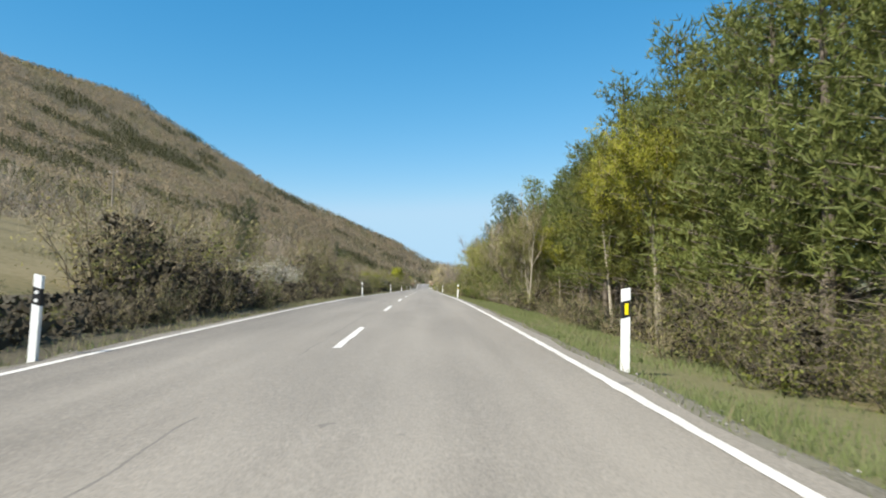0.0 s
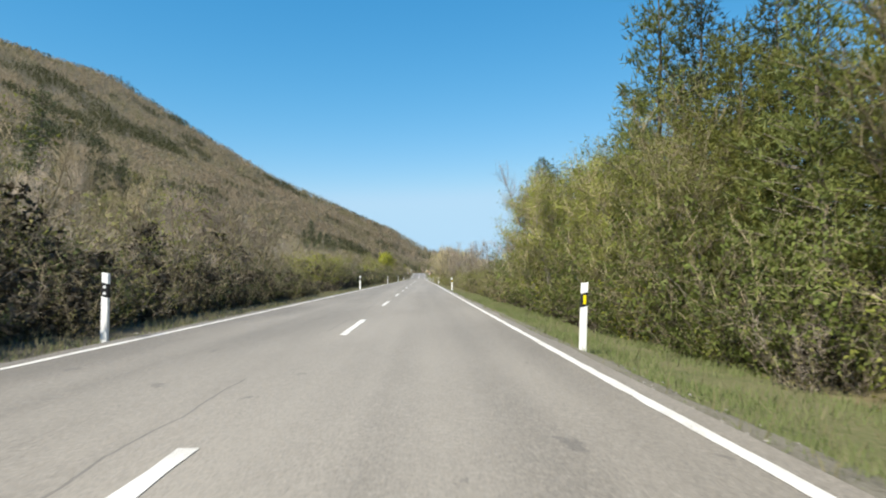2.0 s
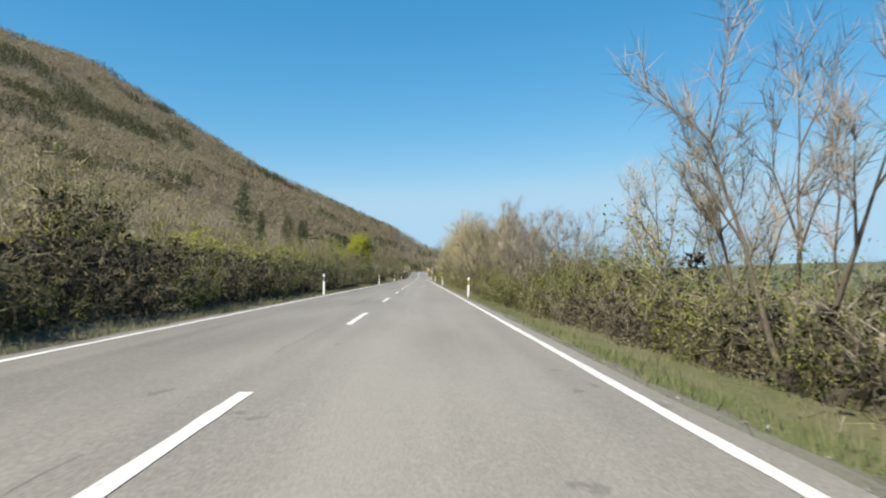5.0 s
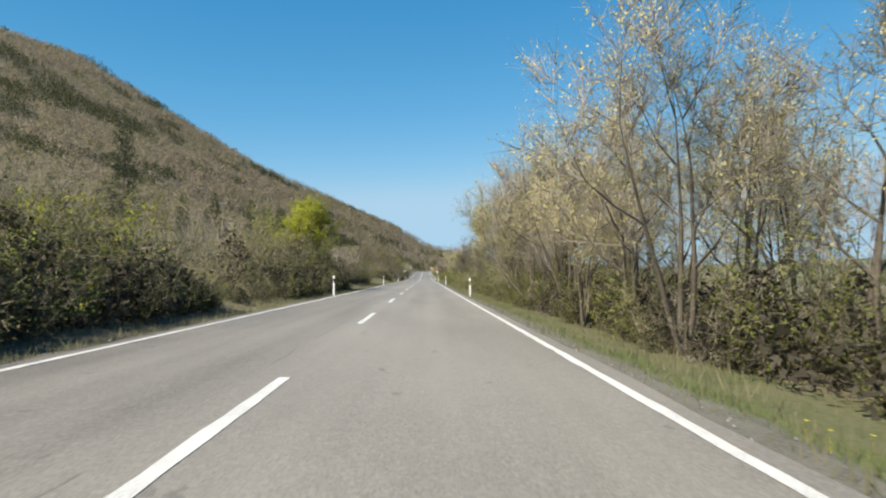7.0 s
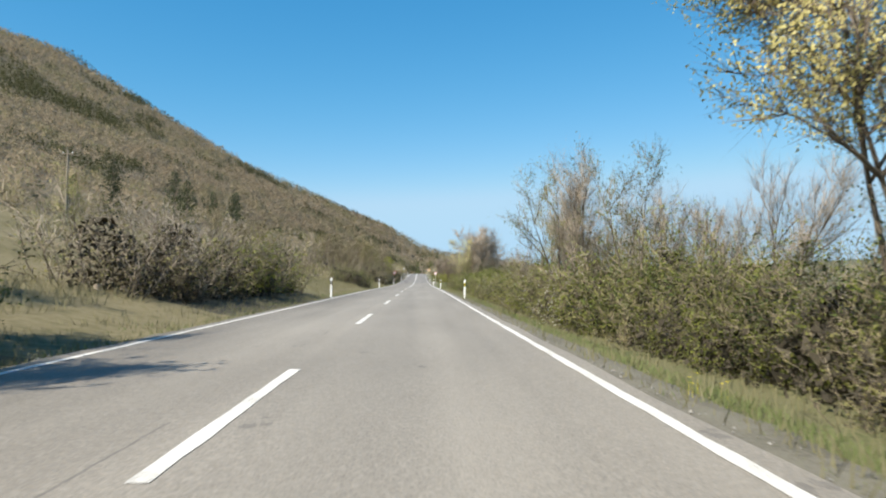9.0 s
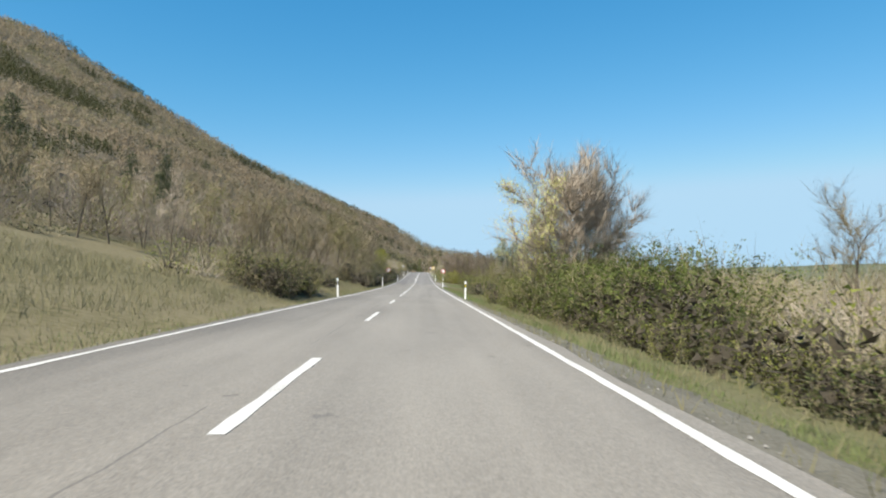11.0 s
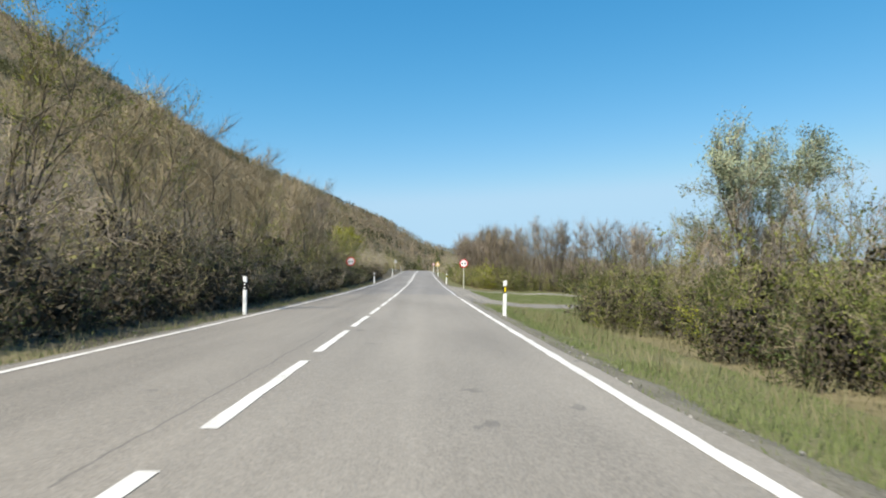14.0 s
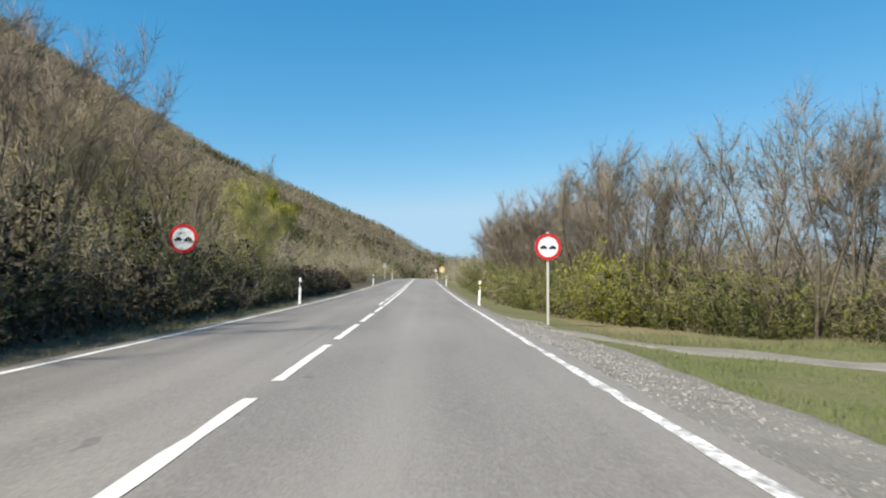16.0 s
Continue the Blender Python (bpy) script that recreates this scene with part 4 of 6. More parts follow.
BUSHES = {
    "olive": Stock(bush("olive_bush", 101, 2.0, 2.4, "olive green roadside bush", M_TWIG, M_LEAF_OLIVE, 1900, 0.047, 16, 0, 10)),
    # deep green leaf; its larger dark heart stands for the hedges' shaded base
    "dark": Stock(bush("dark_bush", 102, 2.0, 2.6, "dark green tangled bramble bush", M_TWIG, M_LEAF_DARK, 1700, 0.05, 16, 0, 11, 0.6, 210)),
    "brown": Stock(bush("twiggy_bush", 103, 2.0, 2.4, "brown twiggy bush with few leaves", M_TWIG, M_LEAF_BROWN, 950, 0.044, 16, 0, 12)),
    "grey": Stock(bush("twiggy_bush", 104, 2.2, 2.4, "grey leafless bush of dense shoots", M_TWIG_PURPLE, M_LEAF_BROWN, 420, 0.048, 18, 0, 13)),
    "fresh": Stock(bush("fresh_bush", 105, 2.0, 2.4, "yellow-green bush in fresh leaf", M_TWIG, M_LEAF_BRIGHT, 1700, 0.058, 20, 0, 9)),
    "flower": Stock(bush("blackthorn_bush", 106, 2.2, 2.2, "dark bush dotted with white blossom", M_TWIG, M_LEAF_OLIVE, 900, 0.05, 20, 900, 11)),
    "big": Stock(bush("olive_bush", 109, 3.3, 3.4, "large olive and green thicket bush", M_TWIG, M_LEAF_OLIVE, 4400, 0.046, 34, 0, 13, 0.55, 260)),
    "bigdark": Stock(bush("dark_bush", 110, 3.3, 3.6, "large dark green tangled bush", M_TWIG, M_LEAF_DARK, 4300, 0.048, 34, 0, 13, 0.55, 300)),
    "white": Stock(bush("blackthorn_bush", 112, 1.7, 2.4, "low blackthorn bush covered in white blossom", M_TWIG, M_LEAF_OLIVE, 500, 0.05, 22, 3000, 12)),
    "biggreen": Stock(bush("green_bush", 111, 3.3, 3.5, "large dense green bush with shade-dark heart", M_TWIG, M_LEAF_GREEN, 9000, 0.066, 40, 0, 11, 0.55, 320)),
    "tall": Stock(bush("upright_bush", 107, 2.8, 1.9, "tall olive hedge bush of upright leafy stems", M_TWIG, M_LEAF_OLIVE, 2200, 0.047, 16, 0, 10, 0.28)),
    "dry": Stock(bush("upright_bush", 108, 2.6, 1.9, "tall brown bush of dry upright stems", M_TWIG, M_LEAF_BROWN, 760, 0.05, 20, 0, 11, 0.3)),
}
rng = random.Random(77)


def row_of(kinds, y0, y1, front, depth, height, gap, group, side=1):
    """Bushes along the verge between y0 and y1, from the front line inwards."""
    y = y0
    while y < y1:
        k = rng.choice(kinds)
        s = height / 2.0 * rng.uniform(0.6, 1.3)
        x = front + rng.random() ** 1.5 * depth + 0.85 * s
        BUSHES[k].put(side * x, y + rng.gauss(0, 0.3), rng.uniform(0, 6.28), s, 0.05, rng.uniform(0.85, 1.1), group)
        y += gap * rng.uniform(0.7, 1.3)


RG, LG = "roadside bushes below the wood", "roadside bushes under the hill"
# right verge
row_of(("brown", "brown", "grey", "dark"), 0, 34, 6.3, 1.2, 1.2, 1.6, RG)
for k, x, y, s in (("big", 8.0, 3.2, 0.72), ("big", 7.7, 6.2, 0.8), ("big", 8.1, 9.4, 0.85), ("olive", 7.0, 4.6, 1.0), ("brown", 6.9, 8.0, 1.1), ("big", 8.6, 12.2, 0.7)):
    BUSHES[k].put(x, y, rng.uniform(0, 6.28), s, 0.05, 1.0, RG)
row_of(("brown", "grey", "olive", "dry"), 34, 62, 6.5, 1.2, 1.9, 1.7, RG)
row_of(("olive", "tall", "fresh", "olive", "dry"), 60, 80, 6.6, 1.2, 2.5, 1.4, RG)
row_of(("olive", "tall", "brown", "grey", "dry"), 80, 100, 5.7, 1.2, 2.3, 1.4, RG)
row_of(("olive", "tall", "olive", "brown", "grey"), 98, 150, 5.6, 1.2, 1.9, 1.7, RG)
row_of(("tall", "dry", "olive", "grey"), 98, 150, 6.8, 1.6, 2.3, 2.1, RG)
row_of(("olive", "brown", "tall", "dry", "grey"), 144, 200, 5.8, 1.4, 1.8, 1.7, RG)
row_of(("tall", "dry", "brown", "olive"), 144, 200, 7.2, 1.8, 2.5, 1.8, RG)
row_of(("brown", "grey", "olive", "olive"), 198, 234, 5.7, 1.2, 1.6, 1.7, RG)
row_of(("tall", "tall", "olive", "dark", "olive"), 196, 236, 6.5, 1.2, 2.4, 1.5, RG)
row_of(("olive", "brown", "flower", "olive", "brown"), 232, 268, 5.2, 1.4, 2.2, 1.6, RG)
row_of(("dark", "olive", "olive"), 266, 280, 5.9, 1.4, 1.3, 1.4, RG)
row_of(("tall", "dry", "olive"), 234, 270, 7.0, 1.8, 2.6, 2.3, RG)
row_of(("olive", "olive", "dark"), 276, 300, 6.1, 0.8, 0.9, 1.5, RG)
row_of(("olive", "brown", "olive"), 302, 308, 5.4, 1.8, 1.5, 1.1, RG)
row_of(("olive", "brown"), 308, 318, 8.2, 3.0, 1.3, 3.2, RG)
row_of(("brown", "olive", "grey"), 314, 340, 13.0, 5.0, 1.6, 1.5, RG)
row_of(("olive", "olive", "tall", "fresh", "dark"), 341, 366, 7.0, 2.0, 2.3, 1.4, RG)
row_of(("tall", "olive", "dry", "tall"), 338, 368, 9.5, 4.0, 2.5, 1.5, RG)
row_of(("brown", "grey", "dry", "brown"), 308, 330, 7.2, 5.5, 0.85, 0.8, RG)
row_of(("olive", "grey", "dark", "brown"), 329, 342, 6.2, 2.2, 1.5, 0.9, RG)
for k, x, y, s in (("olive", 8.0, 311, 0.75), ("olive", 9.0, 312.6, 0.7), ("dark", 9.8, 310.8, 0.62), ("olive", 11.5, 317, 0.8), ("olive", 13.2, 322, 0.9)):
    BUSHES[k].put(x, y, rng.uniform(0, 6.28), s, 0.05, 1.0, RG)
BUSHES["flower"].put(11.5, 331, 0.5, 0.85, 0.05, 1.0, RG)
row_of(("fresh", "fresh", "olive"), 409, 415, 7.7, 1.2, 2.9, 1.6, RG)
row_of(("olive", "brown", "grey"), 414, 480, 5.8, 1.5, 2.4, 3.0, RG)
# left verge
row_of(("dark", "brown", "olive"), 6, 14, 5.0, 0.8, 0.9, 1.5, LG, -1)
row_of(("dark", "brown", "olive", "brown", "grey"), 14, 25, 4.75, 0.8, 1.7, 1.3, LG, -1)
row_of(("dark", "brown", "olive"), 25, 50, 4.9, 1.2, 0.95, 1.2, LG, -1)
row_of(("dark", "brown", "olive", "grey"), 50, 60, 4.75, 0.8, 1.7, 1.3, LG, -1)
row_of(("dark", "olive", "brown"), 15, 24, 6.4, 1.4, 2.4, 1.5, LG, -1)
row_of(("olive", "brown", "dark"), 48, 60, 6.4, 1.2, 1.8, 1.6, LG, -1)
row_of(("dark", "brown", "olive", "dark"), 58, 84, 4.9, 0.8, 1.7, 1.4, LG, -1)
row_of(("dark", "brown", "olive"), 84, 100, 5.0, 1.6, 0.8, 1.3, LG, -1)
row_of(("dark", "grey", "dry", "olive"), 58, 84, 6.4, 1.2, 2.0, 2.2, LG, -1)
row_of(("olive", "fresh", "dark"), 98, 112, 5.4, 1.6, 2.4, 1.6, LG, -1)
row_of(("dark", "olive", "brown"), 112, 150, 5.0, 1.0, 2.0, 1.5, LG, -1)
row_of(("dark", "olive", "brown", "dark"), 148, 188, 4.9, 0.9, 2.0, 1.3, LG, -1)
row_of(("dark", "olive", "brown", "dark"), 200, 224, 4.8, 0.9, 2.0, 1.3, LG, -1)
row_of(("tall", "fresh", "olive", "fresh", "dark"), 112, 187, 6.6, 1.6, 2.8, 2.0, LG, -1)
row_of(("dry", "brown", "olive", "dark"), 201, 222, 6.6, 1.6, 2.6, 2.0, LG, -1)
row_of(("grey", "brown", "grey", "olive"), 236, 258, 5.6, 2.0, 3.4, 1.4, LG, -1)
for k, x, y, s in (("grey", -8.2, 240, 1.9), ("grey", -8.8, 243.5, 2.1), ("brown", -8.0, 247, 1.9), ("grey", -9.0, 251, 2.0), ("brown", -8.4, 255, 1.8), ("brown", -7.4, 238.3, 1.3), ("grey", -10.5, 247, 2.2)):
    BUSHES[k].put(x, y, rng.uniform(0, 6.28), s, 0.05, 1.0, LG)
row_of(("dark", "olive", "dark", "brown"), 298, 309, 5.0, 1.2, 2.2, 1.1, LG, -1)
for x, y, k, s in ((-8.2, 300, "bigdark", 0.9), (-7.8, 304, "big", 0.95), (-8.0, 308, "bigdark", 1.0), (-9.2, 311, "big", 0.8), (-10, 306, "big", 1.0)):
    BUSHES[k].put(x, y, rng.uniform(0, 6.28), s, 0.05, 1.0, LG)
row_of(("olive", "brown", "grey"), 321, 329, 6.4, 3.0, 2.3, 1.0, LG, -1)
row_of(("dark", "brown", "grey", "dark"), 346, 420, 5.0, 1.2, 1.9, 1.5, LG, -1)
row_of(("dark", "brown", "grey"), 420, 480, 5.6, 1.6, 2.4, 3.0, LG, -1)
for a, b in ((15, 25), (50, 84), (112, 150), (202, 222), (348, 422)):
    row_of(("dry", "grey", "tall", "dry"), a, b, 6.2, 1.6, 3.3, 2.0, LG, -1)
row_of(("olive", "brown", "grey"), 316, 350, 9.6, 1.6, 1.7, 1.5, LG, -1)
row_of(("white", "white", "white", "grey"), 25, 47, 7.9, 1.6, 2.0, 1.1, LG, -1)

row_of(("dark", "olive", "brown"), 187, 201, 5.0, 1.4, 1.6, 1.0, LG, -1)
for x, y, k, s in ((-7.6, 160, "big", 1.0), (-8.2, 165, "big", 1.15), (-7.6, 170, "bigdark", 1.0), (-8.0, 175, "big", 1.25), (-7.8, 180, "big", 1.2), (-7.6, 185, "bigdark", 1.0), (-9.8, 183, "big", 1.2), (-10.2, 172, "big", 1.3), (-6.9, 78, "bigdark", 0.6), (-7.1, 82, "bigdark", 0.6), (-7.6, 102, "bigdark", 0.8),
                    (-7.2, 207, "bigdark", 0.75), (-7.4, 212, "bigdark", 0.75), (-7.6, 226, "bigdark", 0.5)):
    BUSHES[k].put(x, y, rng.uniform(0, 6.28), s, 0.05, 1.0, LG)

for x, y, s in ((-9.5, 107, 1.6), (-10.6, 110, 1.5), (-9.6, 178, 1.8), (-9.0, 167, 1.6), (-10.2, 184, 1.7)):
    BUSHES["fresh"].put(x, y, rng.uniform(0, 6.28), s, 0.05, 0.95, LG)

# the pine wood on the right
pine_rng = random.Random(5)
y = 4.0
while y < 58:
    near = y < 28
    kind = pine_rng.choice(PINES[:2] if y < 13 else (PINES[2], PINES[2], PINES[1]) if y < 30 else PINES)
    kind.put((9.3 if near else 10.7) + pine_rng.uniform(-0.4, 0.8), y, pine_rng.uniform(0, 6.28), pine_rng.uniform(0.88, 1.08) * (1.0 if near else 0.95), group="pine wood")
    y += pine_rng.uniform(1.4, 2.1)
y = 4.0
while y < 84:
    pine_rng.choice(PINES).put(13.4 + pine_rng.uniform(-0.8, 1.6), y, pine_rng.uniform(0, 6.28), pine_rng.uniform(0.88, 1.08), group="pine wood")
    y += pine_rng.uniform(2.8, 4.2)
y = 9.0
while y < 46:
    pine_rng.choice(PINES).put(11.6 + pine_rng.uniform(-0.5, 0.5), y, pine_rng.uniform(0, 6.28), pine_rng.uniform(0.85, 1.05), group="pine wood")
    y += pine_rng.uniform(1.7, 2.5)
for k in range(5):
    pine_rng.choice(PINES).put(16 + pine_rng.random() * 4, 4 + 9 * k + pine_rng.uniform(-2, 2), pine_rng.uniform(0, 6.28), pine_rng.uniform(0.95, 1.15), group="pine wood")
for x, y, k, s in ((10, 61, 2, 1.0), (9.6, 66, 0, 1.05), (10.4, 71, 1, 1.0), (12.5, 88, 1, 0.95)):
    PINES[k].put(x, y, rng.uniform(0, 6.28), s, group="pine wood")
for x, y, s in ((10.3, 59.5, 0.85), (10.4, 64.5, 1.03), (11.2, 52, 0.8), (10.6, 93.5, 1.0), (11.9, 96.5, 0.95), (12.6, 91, 0.9), (9.9, 101, 0.42), (11.0, 104, 0.4)):
    DARK_PINE.put(x, y, rng.uniform(0, 6.28), s, group="pine wood")
for x, y, s in ((8.0, 14, 0.78), (9.0, 16.5, 0.92), (8.3, 19.5, 0.85), (9.6, 22, 0.8), (9.6, 36, 0.75)):
    rng.choice(EDGE_TREES).put(x, y, rng.uniform(0, 6.28), s, group="leafy trees before the pines")
for x, y, k, s in ((9.6, 53, 2, 0.8), (9.2, 56, 1, 0.78), (9.8, 58.5, 2, 0.86), (9.4, 68, 2, 0.72), (9.9, 73, 1, 0.75), (8.9, 49.5, 2, 0.74)):
    PINES[k].put(x, y, rng.uniform(0, 6.28), s, group="pine wood")
for x, y, s in ((8.6, 54, 1.05), (8.2, 57.5, 1.2), (9.0, 60, 1.35), (8.6, 63.5, 1.3), (8.4, 67, 1.2), (8.9, 71, 1.4), (8.6, 75, 1.25), (9.6, 78, 1.4), (7.8, 55.5, 0.7), (7.6, 62, 0.75), (7.5, 66, 0.7), (7.7, 70, 0.75)):
    BUSHES["biggreen"].put(x, y, rng.uniform(0, 6.28), s, 0.05, 1.05, RG)
# young leafy and bare trees before the pines
for x, y, s in ((8.0, 37, 0.9), (7.4, 57, 0.75), (7.8, 61, 0.9), (7.4, 65, 0.95), (8.0, 69, 1.05), (7.4, 73, 1.0), (8.2, 77, 1.1), (9.4, 74, 1.2), (10, 62, 1.2)):
    rng.choice(LEAFY).put(x, y, rng.uniform(0, 6.28), s, group="leafy trees before the pines")
for x, y, k, s in ((7.7, 35.8, 2, 0.9), (8.9, 41, 3, 0.9), (8.6, 46, 2, 0.9), (8.6, 51, 3, 0.95), (7.8, 60, 3, 0.85), (7.4, 43, 3, 0.85), (8.4, 38, 3, 0.95), (8.2, 49, 1, 1.0),
                   (8.8, 79.5, 1, 1.1), (9.5, 94.0, 0, 0.66), (9.3, 111, 4, 1.12), (10.4, 114.5, 4, 1.1), (9.0, 118, 4, 1.0), (6.9, 126, 1, 0.9), (8.5, 131, 0, 0.7), (9, 137, 1, 0.8), (11, 125, 4, 0.9), (8, 145, 1, 0.7),
                   (7.2, 161.7, 2, 0.85), (8.6, 163, 1, 0.7), (7.7, 148.6, 4, 0.85), (5.9, 144.5, 4, 0.62), (11, 150, 4, 0.6), (9.6, 172, 1, 0.6), (9.5, 158, 4, 0.6)):
    BARES[k].put(x, y, rng.uniform(0, 6.28), s, group="bare trees on the verge")
for x, y, k, s in ((6.7, 179, 1, 0.95), (8.2, 175, 1, 0.85), (7.4, 184, 1, 0.95), (9.0, 181, 1, 0.9), (6.4, 186, 0, 0.75), (7.0, 199, 0, 0.9), (7.4, 193, 1, 1.0), (11.4, 183, 1, 0.95), (13.2, 187, 1, 0.9), (10.6, 189, 0, 0.8)):
    CATKIN[k].put(x, y, rng.uniform(0, 6.28), s, group="catkin trees")
for x, y, k, s in ((10.4, 196, 1, 1.1), (11.2, 212, 1, 1.2), (10.6, 219, 1, 1.1), (12.5, 207, 3, 1.2), (11, 180, 4, 0.8), (6.9, 240, 3, 0.85), (7.6, 233, 3, 0.8), (7.3, 247, 3, 0.75), (8.4, 242, 1, 0.8), (9.4, 247, 4, 0.7), (11, 258, 1, 0.6), (14, 252, 4, 0.8), (10, 276, 0, 0.5),
                   (13, 150, 4, 0.8), (14, 165, 3, 0.7), (12.5, 176, 1, 0.65), (15, 188, 3, 0.8), (14, 142, 1, 0.7)):
    BARES[k].put(x, y, rng.uniform(0, 6.28), s, group="bare trees on the verge")
for x, y, k, s in ((8.4, 204, 1, 0.95), (7.3, 209, 0, 1.05), (6.7, 155.8, 1, 0.76), (8.0, 214.5, 0, 1.15), (7.6, 210.2, 1, 1.2), (9.4, 218, 1, 1.0), (9.8, 203, 1, 0.95), (8.2, 197, 0, 1.0), (9.2, 192, 1, 0.95),
                   (9.6, 190, 1, 0.7), (12, 300, 1, 0.62), (13, 305, 0, 0.55), (7.0, 238.5, 0, 0.78), (8.2, 241, 1, 0.62), (9.4, 236, 0, 0.6), (10.5, 231, 1, 0.62), (11.6, 236, 1, 0.55), (20, 394, 0, 0.8), (25, 391, 1, 0.85), (29, 389, 0, 0.8), (14.5, 362, 1, 0.7), (9.2, 250, 0, 0.55), (10.8, 246, 1, 0.6), (12.5, 240, 0, 0.6), (8.8, 262, 1, 0.5)):
    UPRIGHT[k].put(x, y, rng.uniform(0, 6.28), s, group="tall narrow trees on the verge")
GREEN_TREE.put(-9.8, 222.8, 2.4, 0.95)
for x, y, s in ((-13.5, 227, 0.9), (-11.4, 229, 0.8)):
    LEAFY[1].put(x, y, rng.uniform(0, 6.28), s, group="leafy trees under the hill")
Stock(bare_tree("catkin_tree", 75, 8.4, "tree crowded with yellow catkins over bare boughs", M_BARK, M_TWIG_WOOD, 3, 0.5, 24000, 0.07, M_CATKIN, 0.3, 0.04, 12, 0.40, 3)).put(7.9, 222.3, 3.3, 0.9, 0.0, 1.15, "catkin trees")
BLOSSOM_TREE.put(8.1, 294.5, 0.0, 1.28)
BLOSSOM_TREE.put(7.4, 83.4, 0.4, 0.62)
LEAFY[0].put(7.8, 82.6, 1.2, 1.15, group="leafy trees before the pines")
LEAFY[1].put(8.8, 81.0, 3.0, 1.2, group="leafy trees before the pines")
WOOD_TREES[0].put(7.9, 81.5, 4.0, 1.1, group="bare trees on the verge")
LEAFY[1].put(7.7, 76.5, 4.2, 1.05, group="leafy trees before the pines")
WOOD_TREES[1].put(8.4, 77.5, 2.0, 0.95, group="bare trees on the verge")
for x, y, s in ((8.4, 80.5, 1.2), (8.6, 83, 1.25), (9.8, 82, 1.5), (7.8, 78, 0.9), (9.0, 76, 1.3)):
    BUSHES["biggreen"].put(x, y, rng.uniform(0, 6.28), s, 0.05, 1.05, RG)
for k, x, y, s in (("big", 7.4, 296, 0.95), ("bigdark", 8.8, 292.5, 1.25), ("bigdark", 9.6, 296, 1.3), ("bigdark", 10.4, 291, 1.3), ("brown", 6.8, 284, 1.2)):
    BUSHES[k].put(x, y, rng.uniform(0, 6.28), s, 0.05, 1.0, RG)
# the first five are dark bushes added for the shade under the catkin trees
for k, x, y, s in (("bigdark", 8.6, 188, 0.8), ("bigdark", 9.6, 192, 0.9), ("bigdark", 8.8, 196, 0.85), ("bigdark", 10.2, 186, 0.8), ("bigdark", 9.2, 200, 0.8), ("big", 9.4, 299, 0.95), ("bigdark", 10.6, 293, 1.0), ("bigdark", 7.9, 301.5, 0.9), ("big", 7.0, 300, 0.75), ("bigdark", 9.2, 303, 0.95)):
    BUSHES[k].put(x, y, rng.uniform(0, 6.28), s, 0.05, 1.0, RG)
for x, y, s in ((8.3, 280, 0.95), (8.0, 283.5, 0.95), (7.6, 285.5, 0.8), (8.1, 287, 1.0), (7.5, 289, 0.85), (8.2, 290, 1.05), (7.3, 296, 0.75), (7.4, 302, 0.8), (8.0, 293, 0.9), (8.3, 297, 1.0), (7.9, 299.6, 0.85), (9.6, 285, 1.1), (9.8, 289, 1.15), (9.9, 300, 1.1)):
    BUSHES["biggreen"].put(x, y, rng.uniform(0, 6.28), s, 0.05, 1.0, RG)
for k, x, y, s in (("biggreen", 8.8, 207, 0.95), ("big", 9.4, 211, 1.1), ("big", 9.8, 215, 1.15), ("biggreen", 8.4, 213, 0.85), ("big", 11, 208, 1.2), ("bigdark", 8.2, 217.5, 0.9), ("bigdark", 8.0, 220.5, 0.95), ("bigdark", 8.6, 223.5, 1.0), ("big", 7.9, 226.5, 0.9), ("big", 8.0, 229.5, 1.0), ("biggreen", 7.8, 232, 0.85), ("big", 8.4, 235, 1.1), ("big", 8.2, 239, 1.0), ("bigdark", 9.8, 220, 1.1), ("big", 10, 231, 1.2), ("big", 8.8, 233.5, 1.35), ("biggreen", 9.2, 242, 1.25), ("bigdark", 7.4, 219, 0.75)):
    BUSHES[k].put(x, y, rng.uniform(0, 6.28), s, 0.05, 1.0, RG)
for x, y, s in ((9.4, 344, 0.62), (10.0, 348, 0.7), (9.8, 352, 0.75), (10.2, 356, 0.8), (9.6, 360, 0.7), (11.5, 346, 0.8), (12.0, 350.5, 0.85), (12.6, 341.5, 0.62)):
    BUSHES["biggreen"].put(x, y, rng.uniform(0, 6.28), s, 0.05, 1.0, RG)
for k, x, y, s in (("bigdark", 8.3, 86, 0.9), ("biggreen", 8.6, 89, 1.1), ("bigdark", 8.8, 92, 1.2), ("biggreen", 9.4, 95, 1.1), ("big", 9.8, 99, 0.95), ("big", 10.5, 104, 0.9), ("big", 11.0, 109, 0.95), ("big", 10.2, 114, 0.9),
                   ("biggreen", 7.5, 143.5, 0.72), ("biggreen", 7.8, 146, 0.8), ("big", 7.6, 148.8, 0.8), ("biggreen", 7.9, 151.5, 0.85), ("big", 8.2, 154, 0.85), ("big", 8.0, 158, 0.8), ("biggreen", 9.2, 149, 1.1), ("big", 9.6, 155, 1.15), ("biggreen", 9.8, 161, 1.0), ("big", 8.4, 165, 0.85), ("big", 10.6, 146, 1.15), ("biggreen", 11.4, 151, 1.2), ("big", 11.8, 157, 1.2), ("big", 12.5, 163, 1.1), ("big", 13.5, 154, 1.2),
                   ("biggreen", 8.4, 40, 0.8), ("biggreen", 8.8, 44, 0.85), ("big", 8.4, 48, 0.8)):
    BUSHES[k].put(x, y, rng.uniform(0, 6.28), s, 0.05, 1.0, RG)
row_of(("olive", "tall", "olive", "dark"), 141, 168, 5.2, 0.8, 1.7, 1.3, RG)
